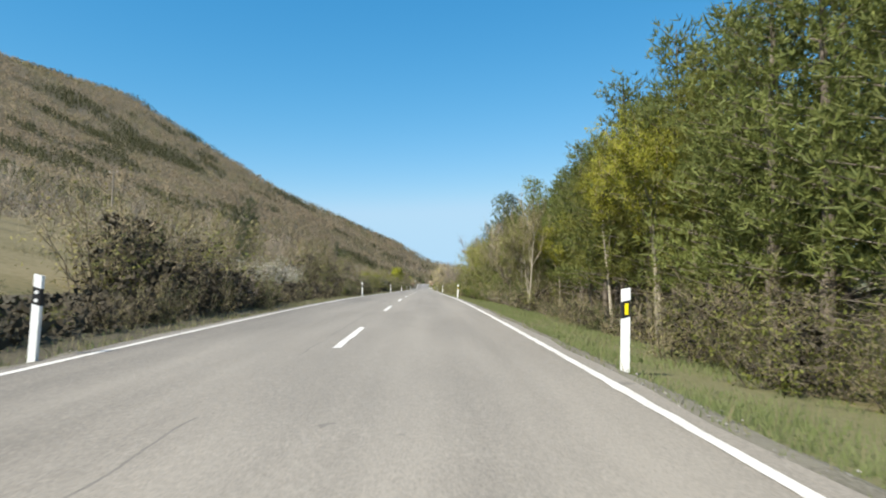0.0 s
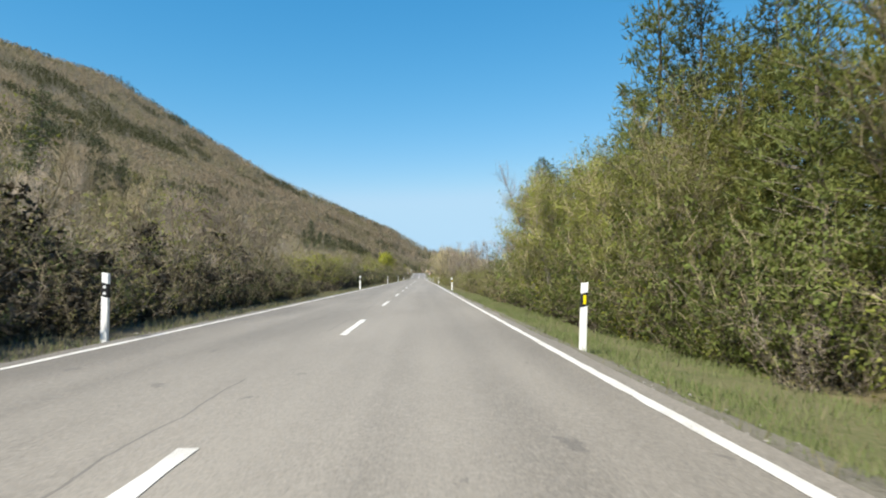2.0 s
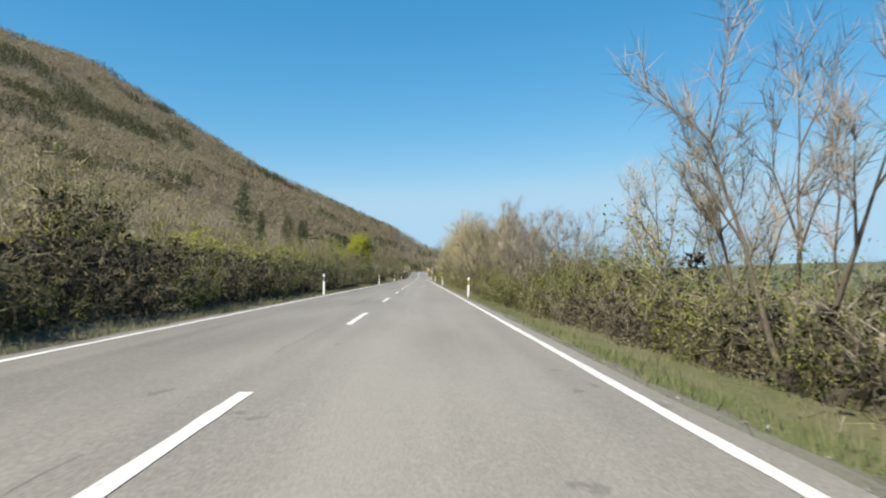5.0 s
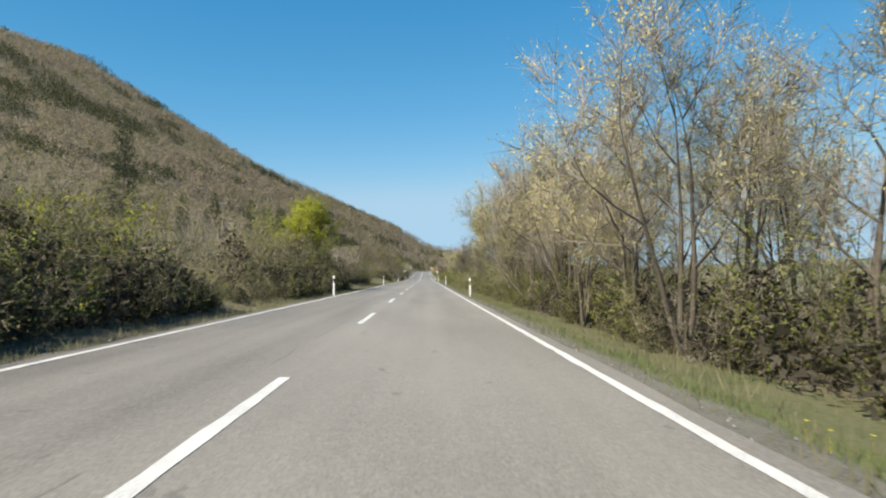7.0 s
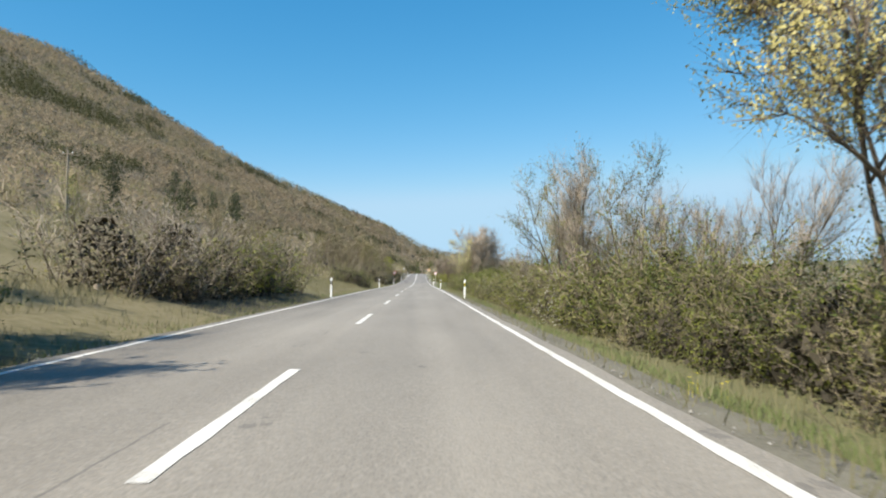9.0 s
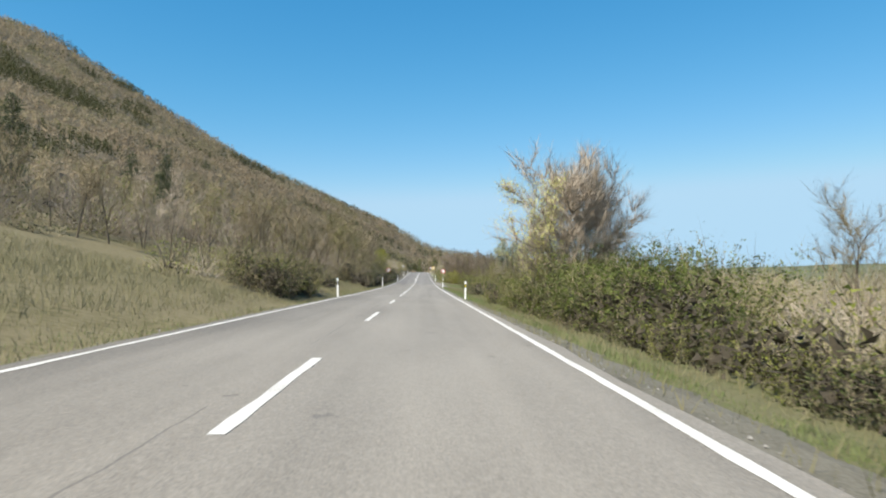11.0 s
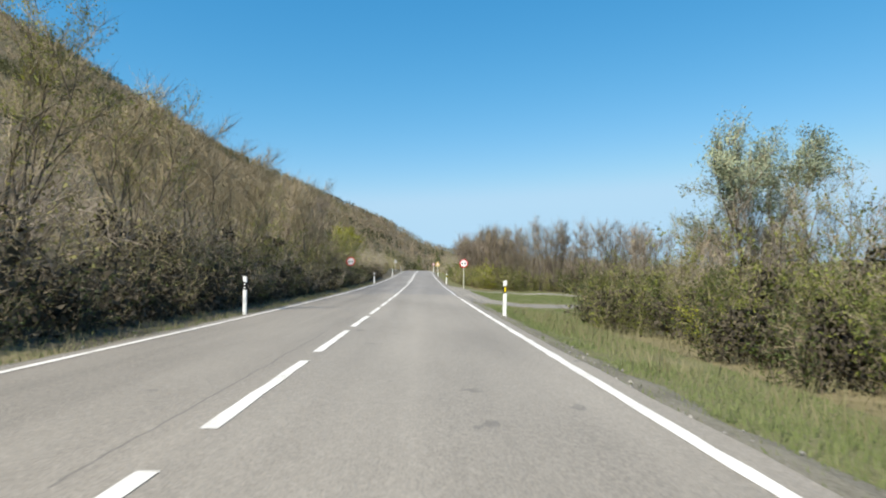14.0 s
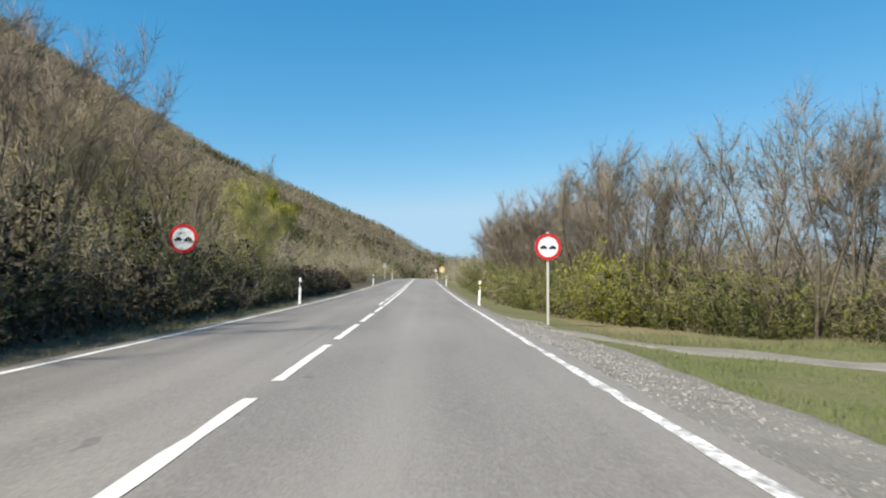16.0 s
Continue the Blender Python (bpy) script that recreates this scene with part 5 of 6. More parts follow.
PALE_TREE.put(14.5, 361, 2.0, 1.05)
# open field on the right
for x, y, k, s in ((11.5, 352, 3, 0.62), (12.6, 357, 1, 0.7), (13.4, 347, 3, 0.65), (16.4, 358, 4, 0.8), (17.5, 362, 1, 0.75), (11.8, 363, 3, 0.6), (15.5, 349, 4, 0.7), (14.2, 346, 1, 0.55), (17, 352, 4, 0.75), (19, 345, 1, 0.55), (21, 350, 3, 0.55)):
    BARES[k].put(x, y, rng.uniform(0, 6.28), s, group="trees in the field")
for k in range(12):
    rng.choice((BARES[1], BARES[4], BARES[3], BARES[1])).put(rng.uniform(13, 30), rng.uniform(331, 364), rng.uniform(0, 6.28), rng.uniform(0.5, 0.72), group="trees in the field")
for k in range(8):
    rng.choice((BARES[1], BARES[4], BARES[3])).put(rng.uniform(17, 45), rng.uniform(320, 385), rng.uniform(0, 6.28), rng.uniform(0.45, 0.7), group="trees in the field")
# bare wood on the right, past the track
EDGE = ((40, 401), (26, 401), (17, 402), (12.5, 404), (9.4, 410), (8.0, 422), (7.6, 452))
wood_rng = random.Random(23)
for (xa, ya), (xb, yb) in zip(EDGE, EDGE[1:]):
    n = int(math.hypot(xb - xa, yb - ya) / 1.7) + 1
    for k in range(n):
        t = (k + wood_rng.uniform(0.1, 0.9)) / n
        for back in (0.4, 3.4) if k % 2 else (0.4,):
            x, y = xa + (xb - xa) * t, ya + (yb - ya) * t
            x, y = x + back * wood_rng.uniform(0.6, 1.3) * (0.3 if xa > 14 else 1.0), y + back * wood_rng.uniform(0.6, 1.3) * (1.0 if xa > 14 else 0.5)
            wood_rng.choice(WOOD_TREES).put(x, y, wood_rng.uniform(0, 6.28), wood_rng.uniform(0.82, 1.06), group="bare wood by the track")
for (xa, ya), (xb, yb) in zip(EDGE, EDGE[1:]):
    n = int(math.hypot(xb - xa, yb - ya) / 1.05) + 1
    for k in range(n):
        t = (k + wood_rng.random()) / n
        BUSHES[wood_rng.choice(("olive", "tall", "biggreen", "olive"))].put(xa + (xb - xa) * t + wood_rng.uniform(-0.4, 0.6), ya + (yb - ya) * t + wood_rng.uniform(-0.5, 0.8), wood_rng.uniform(0, 6.28), wood_rng.uniform(0.85, 1.3), 0.05, 1.0, RG)
# left: the wood at the foot of the hill
for k in range(22):
    y = rng.uniform(20, 250)
    x = -rng.uniform(11, 26)
    if 88 < y < 104 or 186 < y < 206 or 224 < y < 238:
        x -= 14
    rng.choice((BARES[0], BARES[1], BARES[3], BARES[3])).put(x, y, rng.uniform(0, 6.28), rng.uniform(0.45, 0.75), group="bare wood at the foot of the hill")
for x, y, s in ((-29, 107, 0.8), (-27.6, 109, 0.68), (-30, 236, 1.05), (-33, 262, 0.6), (-45, 386, 1.25), (-48, 394, 1.2), (-50, 383, 1.1), (-42, 300, 0.55), (-34, 318, 0.9), (-42, 335, 1.1), (-47, 322, 1.0), (-16, 60, 0.5), (-22, 85, 0.8), (-25, 90, 0.6)):
    DARK_PINE.put(x, y, rng.uniform(0, 6.28), s, group="lone pines on the slope")
for k in range(16):
    rng.choice(WOOD_TREES).put(-rng.uniform(18, 30), 103 + 2.2 * k, rng.uniform(0, 6.28), rng.uniform(0.62, 0.85), group="bare wood at the foot of the hill")
for k in range(9):
    rng.choice(WOOD_TREES).put(-rng.uniform(9.2, 15), 85.5 + 1.15 * k, rng.uniform(0, 6.28), rng.uniform(0.5, 0.68), group="bare wood at the foot of the hill")
for x, y, s in ((-8.2, 86, 0.62), (-8.6, 89.5, 0.68), (-8.4, 93, 0.6)):
    BUSHES["bigdark"].put(x, y, rng.uniform(0, 6.28), s, 0.05, 1.0, LG)
GREEN_TREE.put(-7.6, 219.5, 1.0)
for k in range(14):
    rng.choice((BARES[0], BARES[1], BARES[3])).put(-rng.uniform(9.5, 20), rng.uniform(58, 87), rng.uniform(0, 6.28), rng.uniform(0.5, 0.75), group="bare wood at the foot of the hill")
for k in range(6):
    rng.choice((BARES[0], BARES[1], BARES[3])).put(-rng.uniform(12.5, 25), rng.uniform(299, 318), rng.uniform(0, 6.28), rng.uniform(0.65, 0.9), group="bare wood at the foot of the hill")
for k in range(22):
    BARES[(0, 1, 3, 0)[k % 4]].put(-rng.uniform(11.5, 15), 318 + 1.7 * k, rng.uniform(0, 6.28), rng.uniform(0.75, 1.0), group="bare wood at the foot of the hill")
for x, y, s in ((-8.3, 393, 1.2), (-11, 400, 1.15), (-11, 409, 0.9)):
    BARES[0].put(x, y, rng.uniform(0, 6.28), s, group="bare wood at the foot of the hill")
for k in range(12):
    x, y = -rng.uniform(19, 32), rng.uniform(305, 350)
    rng.choice((BARES[0], BARES[1], BARES[0], BARES[3])).put(x, y, rng.uniform(0, 6.28), rng.uniform(0.6, 0.9), group="bare wood at the foot of the hill")
for k in range(28):
    y = rng.uniform(352, 450)
    x = -rng.uniform(9.0, 18)
    rng.choice((BARES[0], BARES[1], BARES[3], BARES[0])).put(x, y, rng.uniform(0, 6.28), rng.uniform(0.7, 1.05), group="bare wood at the foot of the hill")
for x, y, s in ((-11.5, 376, 1.25), (-12.0, 388, 1.3), (-11, 396, 1.15), (-11.2, 383, 1.1), (-11.8, 366, 1.1), (-9.7, 369, 1.15), (-9.4, 373, 1.1), (-10.2, 379, 1.1), (-9.9, 362.5, 1.05)):
    BARES[0].put(x, y, rng.uniform(0, 6.28), s, group="bare wood at the foot of the hill")
for x, y, s in ((-10.2, 356, 1.2), (-9.6, 363, 1.1), (-12.5, 359, 1.3)):
    BARES[3].put(x, y, rng.uniform(0, 6.28), s, group="bare wood at the foot of the hill")
for x, y, s in ((-12.4, 405.5, 1.3), (-11.4, 408, 1.25), (-13, 409.5, 1.3), (-12, 413, 1.2), (-15, 412, 1.3), (-11.2, 417, 1.05), (-13.5, 418, 1.1)):
    WOOD_TREES[0].put(x, y, rng.uniform(0, 6.28), s, group="bare wood at the foot of the hill")
BARES[2].put(-9.8, 434, 1.0, 1.1, group="bare wood at the foot of the hill")
CATKIN[0].put(-8.7, 426, 1.0, 0.62, group="catkin trees")
EDGE_TREES[0].put(-8.4, 428, 1.0, 0.85)
EDGE_TREES[1].put(-8.9, 432, 2.2, 0.8)
LEAFY[1].put(-8.6, 424, 2.0, 1.0)


# ---- undergrowth, grass, far woods: what nobody could count ----
def joined(name, placed, label, category):
    """Many copies of given meshes in one object."""
    mats, vs, ns, fs, ids, base = [], [], [], [], [], 0
    cache = {}
    for me, m in placed:
        if me.name not in cache:
            co = np.empty(len(me.vertices) * 3)
            me.vertices.foreach_get("co", co)
            slot = []
            for mt in me.materials:
                if mt not in mats:
                    mats.append(mt)
                slot.append(mats.index(mt))
            no = np.empty(len(me.vertices) * 3, dtype=np.float32)
            me.attributes["custom_normal"].data.foreach_get("vector", no)
            cache[me.name] = (np.c_[co.reshape(-1, 3), np.ones(len(me.vertices))], no.reshape(-1, 3), [tuple(p.vertices) for p in me.polygons], [slot[p.material_index] for p in me.polygons])
        co, no, faces, idx = cache[me.name]
        vs.append((co @ np.array(m).T)[:, :3])
        ns.append(no @ np.array(m.to_3x3().normalized()).T)
        fs += [tuple(i + base for i in f) for f in faces]
        ids += idx
        base += len(co)
    ob = new(name, mesh_of(name, np.concatenate(vs).tolist(), fs, mats, ids, True, np.concatenate(ns)))
    return tagged(ob, label, category, kind="stuff")


def thickets():
    """Scrub and small trees behind the verges, on both sides and over the fields."""
    low = [rough_clump(200, 2.0, 2.6, M_TWIG, M_LEAF_OLIVE, 120, 170, 0.085), rough_clump(201, 2.0, 2.6, M_TWIG, M_LEAF_BROWN, 170, 120, 0.08), rough_clump(202, 2.2, 2.6, M_TWIG_PURPLE, M_LEAF_BROWN, 200, 50, 0.10),
           rough_clump(203, 2.0, 2.8, M_TWIG, M_LEAF_DARK, 110, 200, 0.085)]
    high = [rough_clump(210, 6.0, 4.2, M_TWIG_PURPLE, M_LEAF_BROWN, 170, 50, 0.12), rough_clump(211, 6.0, 4.0, M_TWIG, M_LEAF_BROWN, 160, 110, 0.12), rough_clump(212, 5.5, 4.0, M_TWIG, M_LEAF_OLIVE, 130, 200, 0.13)]
    brown = [rough_clump(213, 6.0, 4.2, M_TWIG_WOOD, M_LEAF_BROWN, 210, 60, 0.11), rough_clump(214, 5.6, 4.2, M_TWIG_WOOD, M_LEAF_OLIVE, 170, 150, 0.1)]
    r = random.Random(9)
    scrub, wood = [], []

    def lay(where, pool, x, y, s, sink=0.1):
        m = Matrix.Translation((x, y, ground_z(x, y) - sink)) @ Matrix.Rotation(r.uniform(0, 6.28), 4, "Z") @ Matrix.Diagonal((s * r.uniform(0.9, 1.3), s * r.uniform(0.9, 1.3), s, 1))
        where.append((r.choice(pool), m))

    for k in range(120):                      # behind the left hedge, added to stop light coming through it
        y = r.uniform(4, 420)
        if y < 15 or 88 < y < 104 or 188 < y < 200 or 225 < y < 237 or 258 < y < 297 or 313 < y < 320 or 329 < y < 346:
            continue
        lay(scrub, low, -r.uniform(7.4, 9.2), y, r.uniform(0.75, 1.05) * (0.6 if 24 < y < 60 else 1.0))
    for k in range(240):                      # left slope
        y, x = r.uniform(4, 345), -(9.5 + 26 * r.random() ** 1.2)
        if (y < 30 or 88 < y < 104 or 188 < y < 200 or 225 < y < 237 or 257 < y < 299 or 313 < y < 321 or 328 < y < 347) and x > -20 and r.random() < 0.93:
            continue
        lay(scrub, low, x, y, r.uniform(0.6, 1.25))
    for k in range(80):                       # close behind the right hedge
        lay(scrub, low, r.uniform(8.4, 9.8), r.uniform(98, 300), r.uniform(0.8, 1.1))
    for k in range(130):                      # further behind it
        lay(scrub, low, 8.5 + 22 * r.random() ** 1.3, r.uniform(98, 300), r.uniform(0.7, 1.1))
    for k in range(230):                      # right field
        y, x = r.uniform(303, 385), r.uniform(11, 60)
        if (366 < y < 382 and x < 32) or (y < 340 and x < 13):
            continue
        lay(scrub, low, x, y, r.uniform(0.7, 1.3))
    for k in range(230):                      # under and behind the pines, dark-leaved further in to deepen the shade
        x = 9 + 14 * r.random() ** 0.7
        lay(scrub, low if x < 12 else low[3:], x, r.uniform(-2, 104), r.uniform(0.5, 0.8) if x < 14 else r.uniform(0.9, 1.4))
    for k in range(70):                       # dark-leaved scrub added to stand for shade between the pines
        lay(scrub, low[3:], r.uniform(9.5, 14), r.uniform(6, 60), r.uniform(0.55, 0.85))
    for k in range(80):                       # between and behind the pines
        lay(wood, high[2:], r.uniform(11, 17), r.uniform(28, 96), r.uniform(0.55, 0.9))
    for k in range(70):                       # behind the blossom tree
        lay(wood, high, r.uniform(12, 40), r.uniform(288, 335), r.uniform(0.4, 0.7))
    for k in range(90):                       # behind the pine wood
        lay(wood, high, r.uniform(16, 27), r.uniform(8, 108), r.uniform(0.5, 0.8))
    for k in range(120):                      # far right scrub
        d = 40 + 500 * r.random() ** 1.5
        lay(wood, high, 40 + d * r.uniform(0.1, 1.4), r.uniform(150, 330) + d, r.uniform(0.5, 1.0))
    for k in range(170):                      # right: hedges across the field
        lay(wood, high, r.uniform(17, 70), r.uniform(335, 420), r.uniform(0.55, 0.9))
    for k in range(200):                      # right: small trees behind the hedge
        if k < 110:
            x, y = r.uniform(14, 46), r.uniform(314, 356)
        elif k < 160:
            x, y = r.uniform(9.5, 20), r.uniform(236, 292)
        else:
            x, y = r.uniform(10, 26), r.uniform(102, 215)
        lay(wood, high, x, y, r.uniform(0.55, 0.9) if k < 110 else r.uniform(0.35, 0.62))
    for k in range(420):                      # right: the wood past the track
        y = r.uniform(403, 475)
        lay(wood, brown, lerp(y, ((388, 24), (403, 15), (410, 10), (425, 8.8), (520, 8.5))) + 22 * r.random() ** 1.3, y, r.uniform(0.75, 1.0))
    for k in range(170):                      # both sides towards the crest
        y = r.uniform(445, 640)
        lay(wood, high, r.choice((-1, 1, 1)) * (8 + 16 * r.random() ** 1.5), y, r.uniform(0.8, 1.2))
    for k in range(130):                      # behind the catkin trees
        lay(wood, high, r.uniform(9.5, 24), r.uniform(192, 262), r.uniform(0.45, 0.75))
    for k in range(640):                      # the foot of the hill
        y = r.uniform(8, 430)
        x = -(12 + 48 * r.random() ** 1.1)
        if x > -36 and (224 < y < 300 or 88 < y < 104 or 186 < y < 206) or x > -22 and (y < 60 or 310 < y < 322):
            continue
        lay(wood, brown if y > 296 or r.random() < 0.3 else high, x, y, r.uniform(0.5, 0.85) if x > -24 else r.uniform(0.7, 1.2))
    for k in range(190):                      # the slope above the meadows
        lay(wood, high, -r.uniform(20, 130), r.uniform(285, 500), r.uniform(0.85, 1.3))
    for k in range(60):                       # left wood by the signs
        lay(wood, brown, -r.uniform(9.5, 30), r.uniform(350, 450), r.uniform(0.7, 1.1))
    for k in range(60):                       # left: the wood behind the first meadow
        lay(wood, brown, -r.uniform(17.5, 34), r.uniform(101, 140), r.uniform(0.6, 0.9))
    for k in range(20):                       # left: the wood before it
        lay(wood, brown, -r.uniform(9.5, 18), r.uniform(84, 95), r.uniform(0.45, 0.65))
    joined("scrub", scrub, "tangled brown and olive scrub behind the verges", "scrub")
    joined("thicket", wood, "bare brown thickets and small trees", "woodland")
    for me in low + high + brown:
        bpy.data.meshes.remove(me)


def blades(name, zones, mat, label, seed):
    """Grass: single tapering blades, each bent its own way."""
    r = np.random.RandomState(seed)
    vs = []
    for x0, x1, y0, y1, per_m2, tall in zones:
        n = int((x1 - x0) * (y1 - y0) * per_m2)
        x, y = r.uniform(x0, x1, n), r.uniform(y0, y1, n)
        clump = np.array([noise.noise(Vector((a * 0.9, b * 0.5, 1.3))) for a, b in zip(x, y)])
        keep = clump > r.uniform(-0.75, 0.25, n)
        x, y, clump = x[keep], y[keep], clump[keep]
        z = np.array([ground_z(a, b) for a, b in zip(x, y)])
        h = tall * r.uniform(0.4, 1.2, len(x)) * (1 + 0.6 * clump)
        ang = r.uniform(0, 6.283, len(x))
        w = 0.006 + 0.008 * r.rand(len(x))
        lean = r.normal(0, 0.35, (len(x), 2)) * h[:, None]
        a = np.c_[x - np.cos(ang) * w, y - np.sin(ang) * w, z - 0.02]
        b = np.c_[x + np.cos(ang) * w, y + np.sin(ang) * w, z - 0.02]
        c = np.c_[x + lean[:, 0], y + lean[:, 1], z + h]
        vs.append(np.stack([a, b, c], 1).reshape(-1, 3))
    v = np.concatenate(vs)
    f = np.arange(len(v)).reshape(-1, 3)
    ob = new(name, mesh_of(name, v.tolist(), f.tolist(), [mat]))
    return tagged(ob, label, "grass", kind="stuff")


def crowns(name, spots, mat, label, seed, per=16, evergreen=False):
    """Tree crowns seen from afar, at (x, y, size): loose domes or cones of small sprays."""
    r = np.random.RandomState(seed)
    n = len(spots)
    spots = np.array(spots)
    size = spots[:, 2][:, None, None]
    ang, rad = r.uniform(0, 6.283, (n, per)), np.sqrt(r.rand(n, per))
    if evergreen:
        hz = r.rand(n, per) * 6.0
        rr = 1.9 * (1.05 - hz / 6.0) * rad
    else:
        rr = 2.7 * rad
        hz = 5.2 * np.sqrt(np.maximum(0.05, 1 - rad * rad)) * r.rand(n, per) ** 0.6
    base = np.array([(x, y, ground_z(x, y) - 0.3) for x, y, _ in spots])[:, None, :]
    c = np.stack([np.cos(ang) * rr, np.sin(ang) * rr, hz], 2) * size + base
    tri = (c[:, :, None, :] + r.normal(0, 0.37, (n, per, 3, 3)) * size[..., None]).reshape(-1, 3, 3)
    heart = np.repeat(base + np.array((0, 0, 1.6)) * size, per, 1).reshape(-1, 3)
    tri, bent = puffed(tri, 9.0, seed, heart, 0.8, 0.1, 0.06, 0.2)
    ob = new(name, mesh_of(name, tri.reshape(-1, 3).tolist(), np.arange(3 * len(tri)).reshape(-1, 3).tolist(), [mat], None, True, bent))
    return tagged(ob, label, "woodland", kind="stuff")


def far_woods(name, count, mat, label, seed, sort):
    """Woods over the hillside: bare woods, dark stands of evergreens along the contours and the crest, olive scrub higher up."""
    r = np.random.RandomState(seed)
    spots = []
    while len(spots) < count:
        y = 30 + 1500 * r.rand()
        x = -(46 + 1150 * r.rand()) if y < 800 or r.rand() < 0.85 else r.uniform(-160, 240)
        edge = lerp(-x, CREST_Y)
        if x < -0.85 * (y + 40) - 40 or y > edge + 50:
            continue
        far = math.hypot(x, max(0, y - 150))
        if r.rand() > min(1.0, 1.5 - far / 1300):
            continue
        z = ground_z(x, y)
        stand = noise.noise(Vector((x * 0.010, y * 0.006, z * 0.012 + 5))) + 0.6 * noise.noise(Vector((x * 0.028, y * 0.018, 2)))
        upper = min(1.0, max(0.0, (z - 80 + 60 * noise.noise(Vector((x * 0.006, y * 0.004, 9)))) / 110))
        if sort == "evergreen":
            want = (stand - 0.12) * 4.0 + 0.015 + 0.12 * upper + (0.8 if y > edge - 38 else 0)
        elif sort == "scrub":
            want = 0.9 * upper - max(0.0, stand - 0.05) * 2.0
        else:
            want = 1.1 - max(0.0, stand) * 3.2 - 0.55 * upper
        if r.rand() > want:
            continue
        spots.append((x, y, min(1.75, 0.75 + far / 1200) * r.uniform(0.7, 1.3) * (0.6 if sort == "scrub" else 0.9 if sort == "evergreen" else 1.0)))
    return crowns(name, spots, mat, label, seed, 22, sort == "evergreen")


def far_fields():
    """Hedges and copses over the fields towards the low hill on the right."""
    r = np.random.RandomState(12)
    spots = []
    for k in range(4200):
        y = -60 + 1900 * r.rand() ** 1.15
        x = 34 + (max(y, 60) + 40) * (0.02 + 0.95 * r.rand())
        if noise.noise(Vector((x * 0.009, y * 0.006, 4))) < -0.02:
            continue
        spots.append((x, y, r.uniform(0.6, 1.2) * (0.7 + y / 2200)))
    return crowns("field_hedges", spots, M_WOODS_FIELD, "olive hedges and copses over the far fields", 12, 20)


def verge_flowers():
    """Yellow flower heads in the grass of the verge."""
    r = np.random.RandomState(41)
    vs = []
    for y0 in (157.5, 158.3, 170, 222, 308, 309.5):
        for k in range(5):
            x, y = 4.75 + r.normal(0, 0.25), y0 + r.normal(0, 0.35)
            z = ground_z(x, y)
            h = r.uniform(0.12, 0.3)
            for j in range(6):
                t = 1.047 * j
                vs += [(x, y, z + h), (x + 0.022 * math.cos(t - 0.4), y + 0.022 * math.sin(t - 0.4), z + h + 0.008), (x + 0.022 * math.cos(t + 0.4), y + 0.022 * math.sin(t + 0.4), z + h + 0.008)]
            vs += [(x - 0.003, y, z), (x + 0.003, y, z), (x, y, z + h)]
    ob = new("verge_flowers", mesh_of("verge_flowers", vs, np.arange(len(vs)).reshape(-1, 3).tolist(), [M_FLOWER]))
    return tagged(ob, "small yellow wild flowers in the verge grass", "flowers", kind="stuff")


def crest_woods():
    """Dark trees that close the view beyond the road's crest, and the hedges of the far fields."""
    r = random.Random(31)
    placed = []
    for k in range(14):
        y = r.uniform(600, 690)
        x = r.uniform(-40, 34)
        s = r.uniform(0.8, 1.15)
        st = r.choice((PINES[0], BARES[0], BARES[1]))
        m = Matrix.Translation((x, y, ground_z(x, y) - 0.3)) @ Matrix.Rotation(r.uniform(0, 6.28), 4, "Z") @ Matrix.Diagonal((s, s, s, 1))
        for me in st.meshes():
            placed.append((me, m))
    joined("crest_wood", placed, "dark mixed wood closing the view beyond the crest", "woodland")


def loose_stones():
    """Stone chips scattered over the gravel mouth, the shoulder and the margins."""
    r = np.random.RandomState(6)
    vs, fs = [], []
    base = np.array(((1, 0, 0), (-0.5, 0.87, 0), (-0.5, -0.87, 0), (0, 0, 0.8), (0, 0, -0.5)))
    tri = np.array(((0, 1, 3), (1, 2, 3), (2, 0, 3), (1, 0, 4), (2, 1, 4), (0, 2, 4)))
    zones = [(3.8, 6.0, 371.6, 379, 1800), (3.8, 5.6, 378, 408, 8500), (6, 22, 371, 377, 700), (3.85, 4.5, -2, 369, 2600), (-4.5, -3.85, -2, 420, 2000)]
    for x0, x1, y0, y1, n in zones:
        for _ in range(n):
            x, y = r.uniform(x0, x1), r.uniform(y0, y1)
            s = 0.009 + 0.026 * r.rand() ** 3
            a = r.uniform(0, 6.28)
            c, d = math.cos(a), math.sin(a)
            rot = np.array(((c, -d, 0), (d, c, 0), (0, 0, 1)))
            z = ground_z(x, y) + (0.035 if x > 0 and y > 369 else 0.03)
            fs.append(tri + 5 * len(vs))
            vs.append((base * r.uniform(0.7, 1.4, 3)) @ rot.T * s + np.array((x, y, z)))
    tagged(new("loose_stones", mesh_of("loose_stones", np.concatenate(vs).tolist(), np.concatenate(fs).tolist(), [M_STONE])), "loose grey stone chips on the gravel", "stones", kind="stuff")


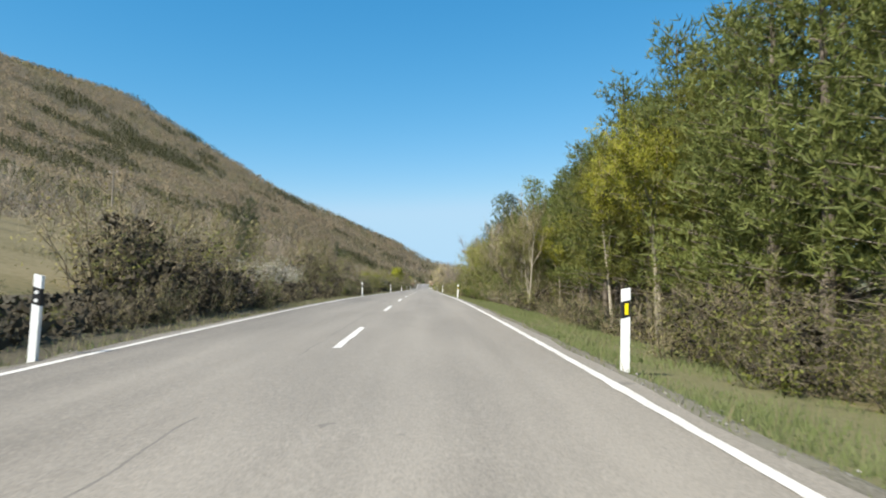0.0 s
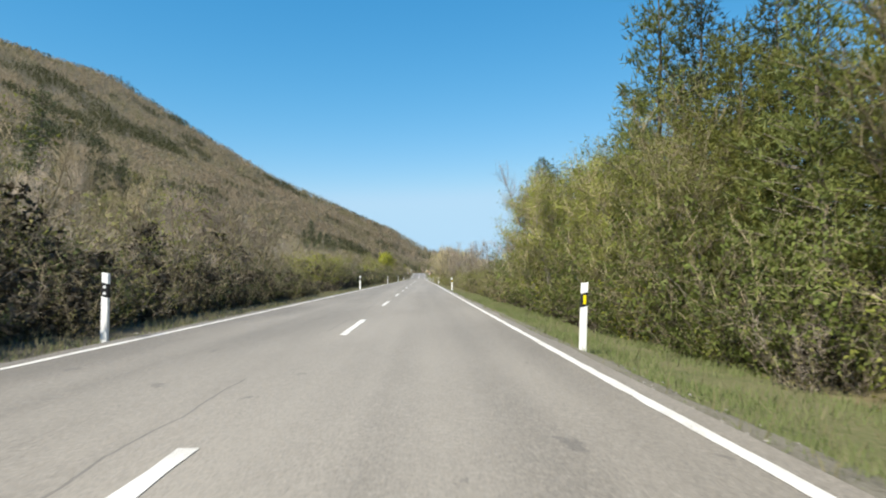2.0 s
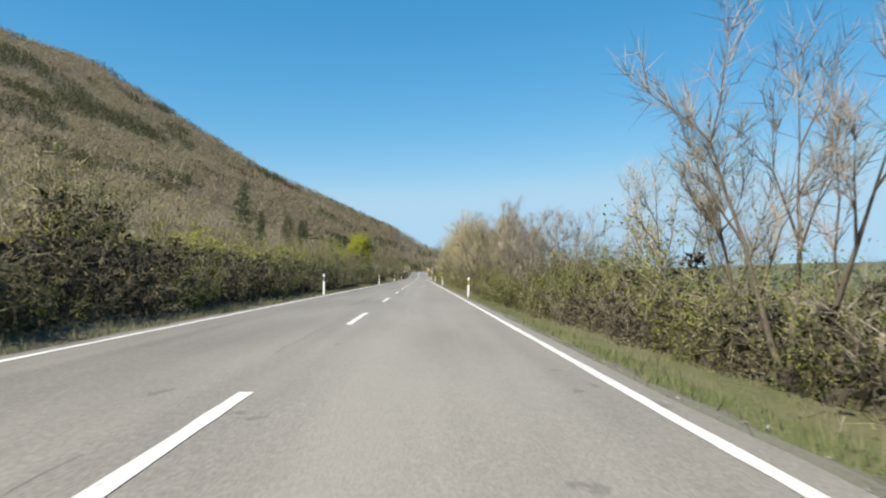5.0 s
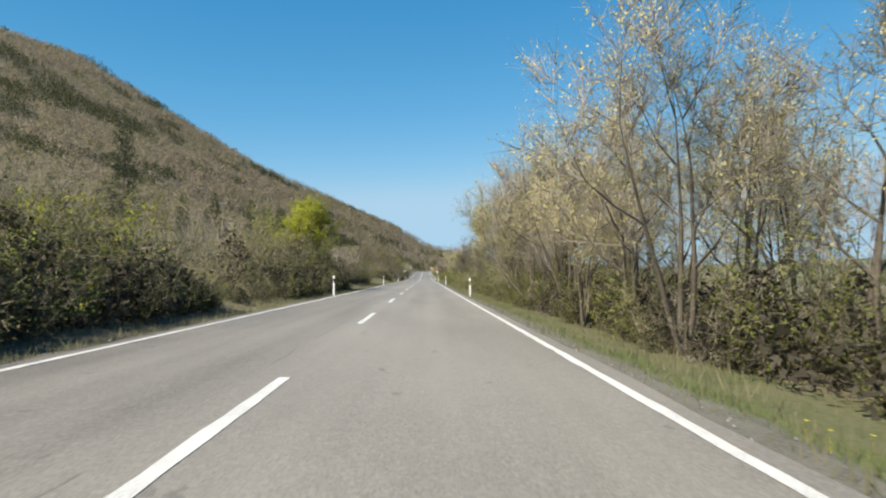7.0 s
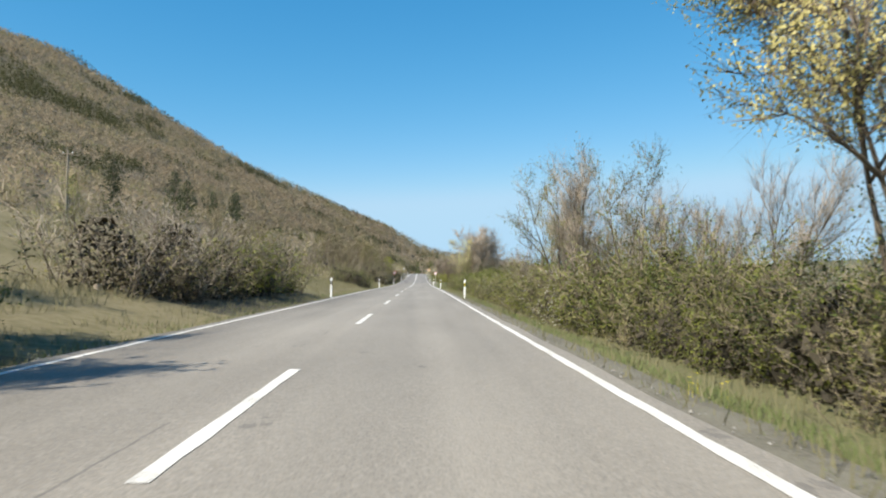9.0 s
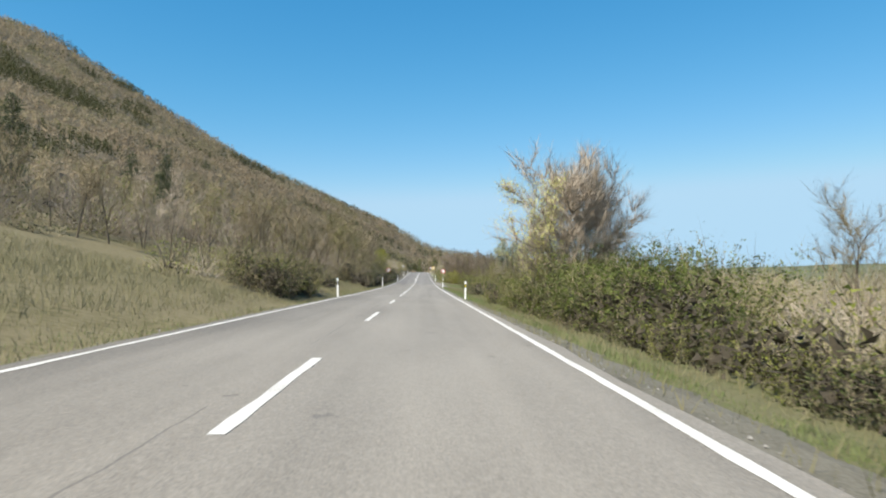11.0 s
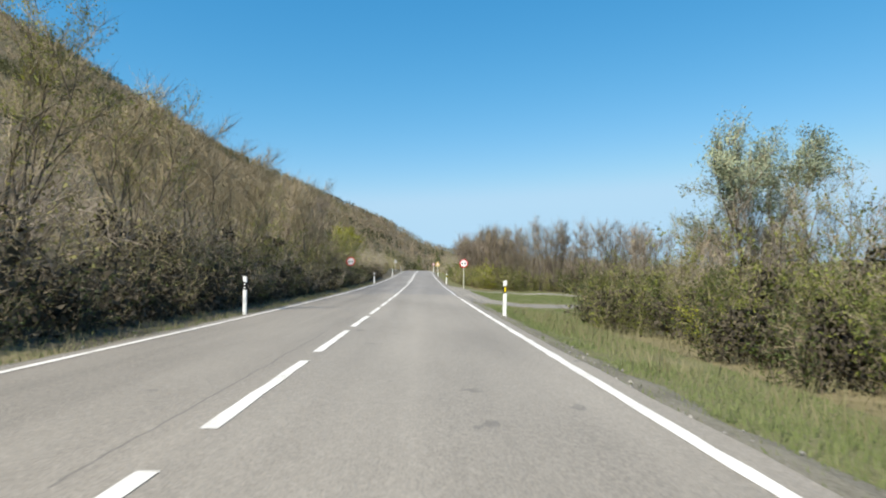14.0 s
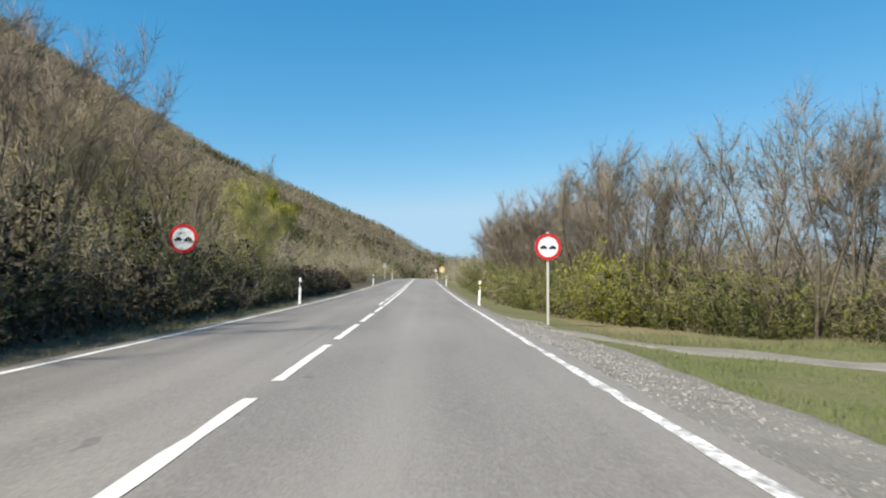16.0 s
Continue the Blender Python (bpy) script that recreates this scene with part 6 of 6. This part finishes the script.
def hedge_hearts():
    """Dark shards added along the hedges to block light and stand for shade."""
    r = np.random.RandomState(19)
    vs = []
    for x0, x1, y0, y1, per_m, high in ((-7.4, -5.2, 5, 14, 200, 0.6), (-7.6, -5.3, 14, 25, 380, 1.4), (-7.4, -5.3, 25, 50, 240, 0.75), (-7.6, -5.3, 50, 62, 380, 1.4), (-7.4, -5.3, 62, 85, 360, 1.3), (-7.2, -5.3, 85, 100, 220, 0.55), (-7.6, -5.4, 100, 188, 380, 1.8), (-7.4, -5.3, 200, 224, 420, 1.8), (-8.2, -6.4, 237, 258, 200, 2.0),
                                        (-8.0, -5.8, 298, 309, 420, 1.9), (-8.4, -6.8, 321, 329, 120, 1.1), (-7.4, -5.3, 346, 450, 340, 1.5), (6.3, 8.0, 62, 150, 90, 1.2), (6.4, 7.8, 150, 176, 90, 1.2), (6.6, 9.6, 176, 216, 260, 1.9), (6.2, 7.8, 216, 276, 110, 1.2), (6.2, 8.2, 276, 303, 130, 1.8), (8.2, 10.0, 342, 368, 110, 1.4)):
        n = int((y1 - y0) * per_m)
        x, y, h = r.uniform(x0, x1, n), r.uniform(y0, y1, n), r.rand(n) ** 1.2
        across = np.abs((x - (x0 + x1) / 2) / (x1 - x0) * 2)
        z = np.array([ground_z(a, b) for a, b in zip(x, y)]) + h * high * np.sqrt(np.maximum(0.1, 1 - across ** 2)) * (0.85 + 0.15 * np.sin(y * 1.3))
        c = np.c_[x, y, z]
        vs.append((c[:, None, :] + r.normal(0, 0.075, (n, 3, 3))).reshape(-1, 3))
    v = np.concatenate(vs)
    ob = new("bramble_tangle", mesh_of("bramble_tangle", v.tolist(), np.arange(len(v)).reshape(-1, 3).tolist(), [M_HEART_SHADE]))
    return tagged(ob, "dark brown shards added in the hedge hearts to deepen their shade", "brambles", kind="stuff")


loose_stones()
hedge_hearts()
thickets()
far_woods("hill_woods", 23000, M_WOODS, "bare brown woods covering the hillside", 4, "bare")
far_woods("hill_evergreens", 10500, M_WOODS_GREEN, "dark evergreen stands on the hillside", 5, "evergreen")
far_woods("hill_scrub", 6000, M_WOODS_OLIVE, "olive scrub on the upper hillside", 6, "scrub")
crest_woods()
far_fields()
verge_flowers()
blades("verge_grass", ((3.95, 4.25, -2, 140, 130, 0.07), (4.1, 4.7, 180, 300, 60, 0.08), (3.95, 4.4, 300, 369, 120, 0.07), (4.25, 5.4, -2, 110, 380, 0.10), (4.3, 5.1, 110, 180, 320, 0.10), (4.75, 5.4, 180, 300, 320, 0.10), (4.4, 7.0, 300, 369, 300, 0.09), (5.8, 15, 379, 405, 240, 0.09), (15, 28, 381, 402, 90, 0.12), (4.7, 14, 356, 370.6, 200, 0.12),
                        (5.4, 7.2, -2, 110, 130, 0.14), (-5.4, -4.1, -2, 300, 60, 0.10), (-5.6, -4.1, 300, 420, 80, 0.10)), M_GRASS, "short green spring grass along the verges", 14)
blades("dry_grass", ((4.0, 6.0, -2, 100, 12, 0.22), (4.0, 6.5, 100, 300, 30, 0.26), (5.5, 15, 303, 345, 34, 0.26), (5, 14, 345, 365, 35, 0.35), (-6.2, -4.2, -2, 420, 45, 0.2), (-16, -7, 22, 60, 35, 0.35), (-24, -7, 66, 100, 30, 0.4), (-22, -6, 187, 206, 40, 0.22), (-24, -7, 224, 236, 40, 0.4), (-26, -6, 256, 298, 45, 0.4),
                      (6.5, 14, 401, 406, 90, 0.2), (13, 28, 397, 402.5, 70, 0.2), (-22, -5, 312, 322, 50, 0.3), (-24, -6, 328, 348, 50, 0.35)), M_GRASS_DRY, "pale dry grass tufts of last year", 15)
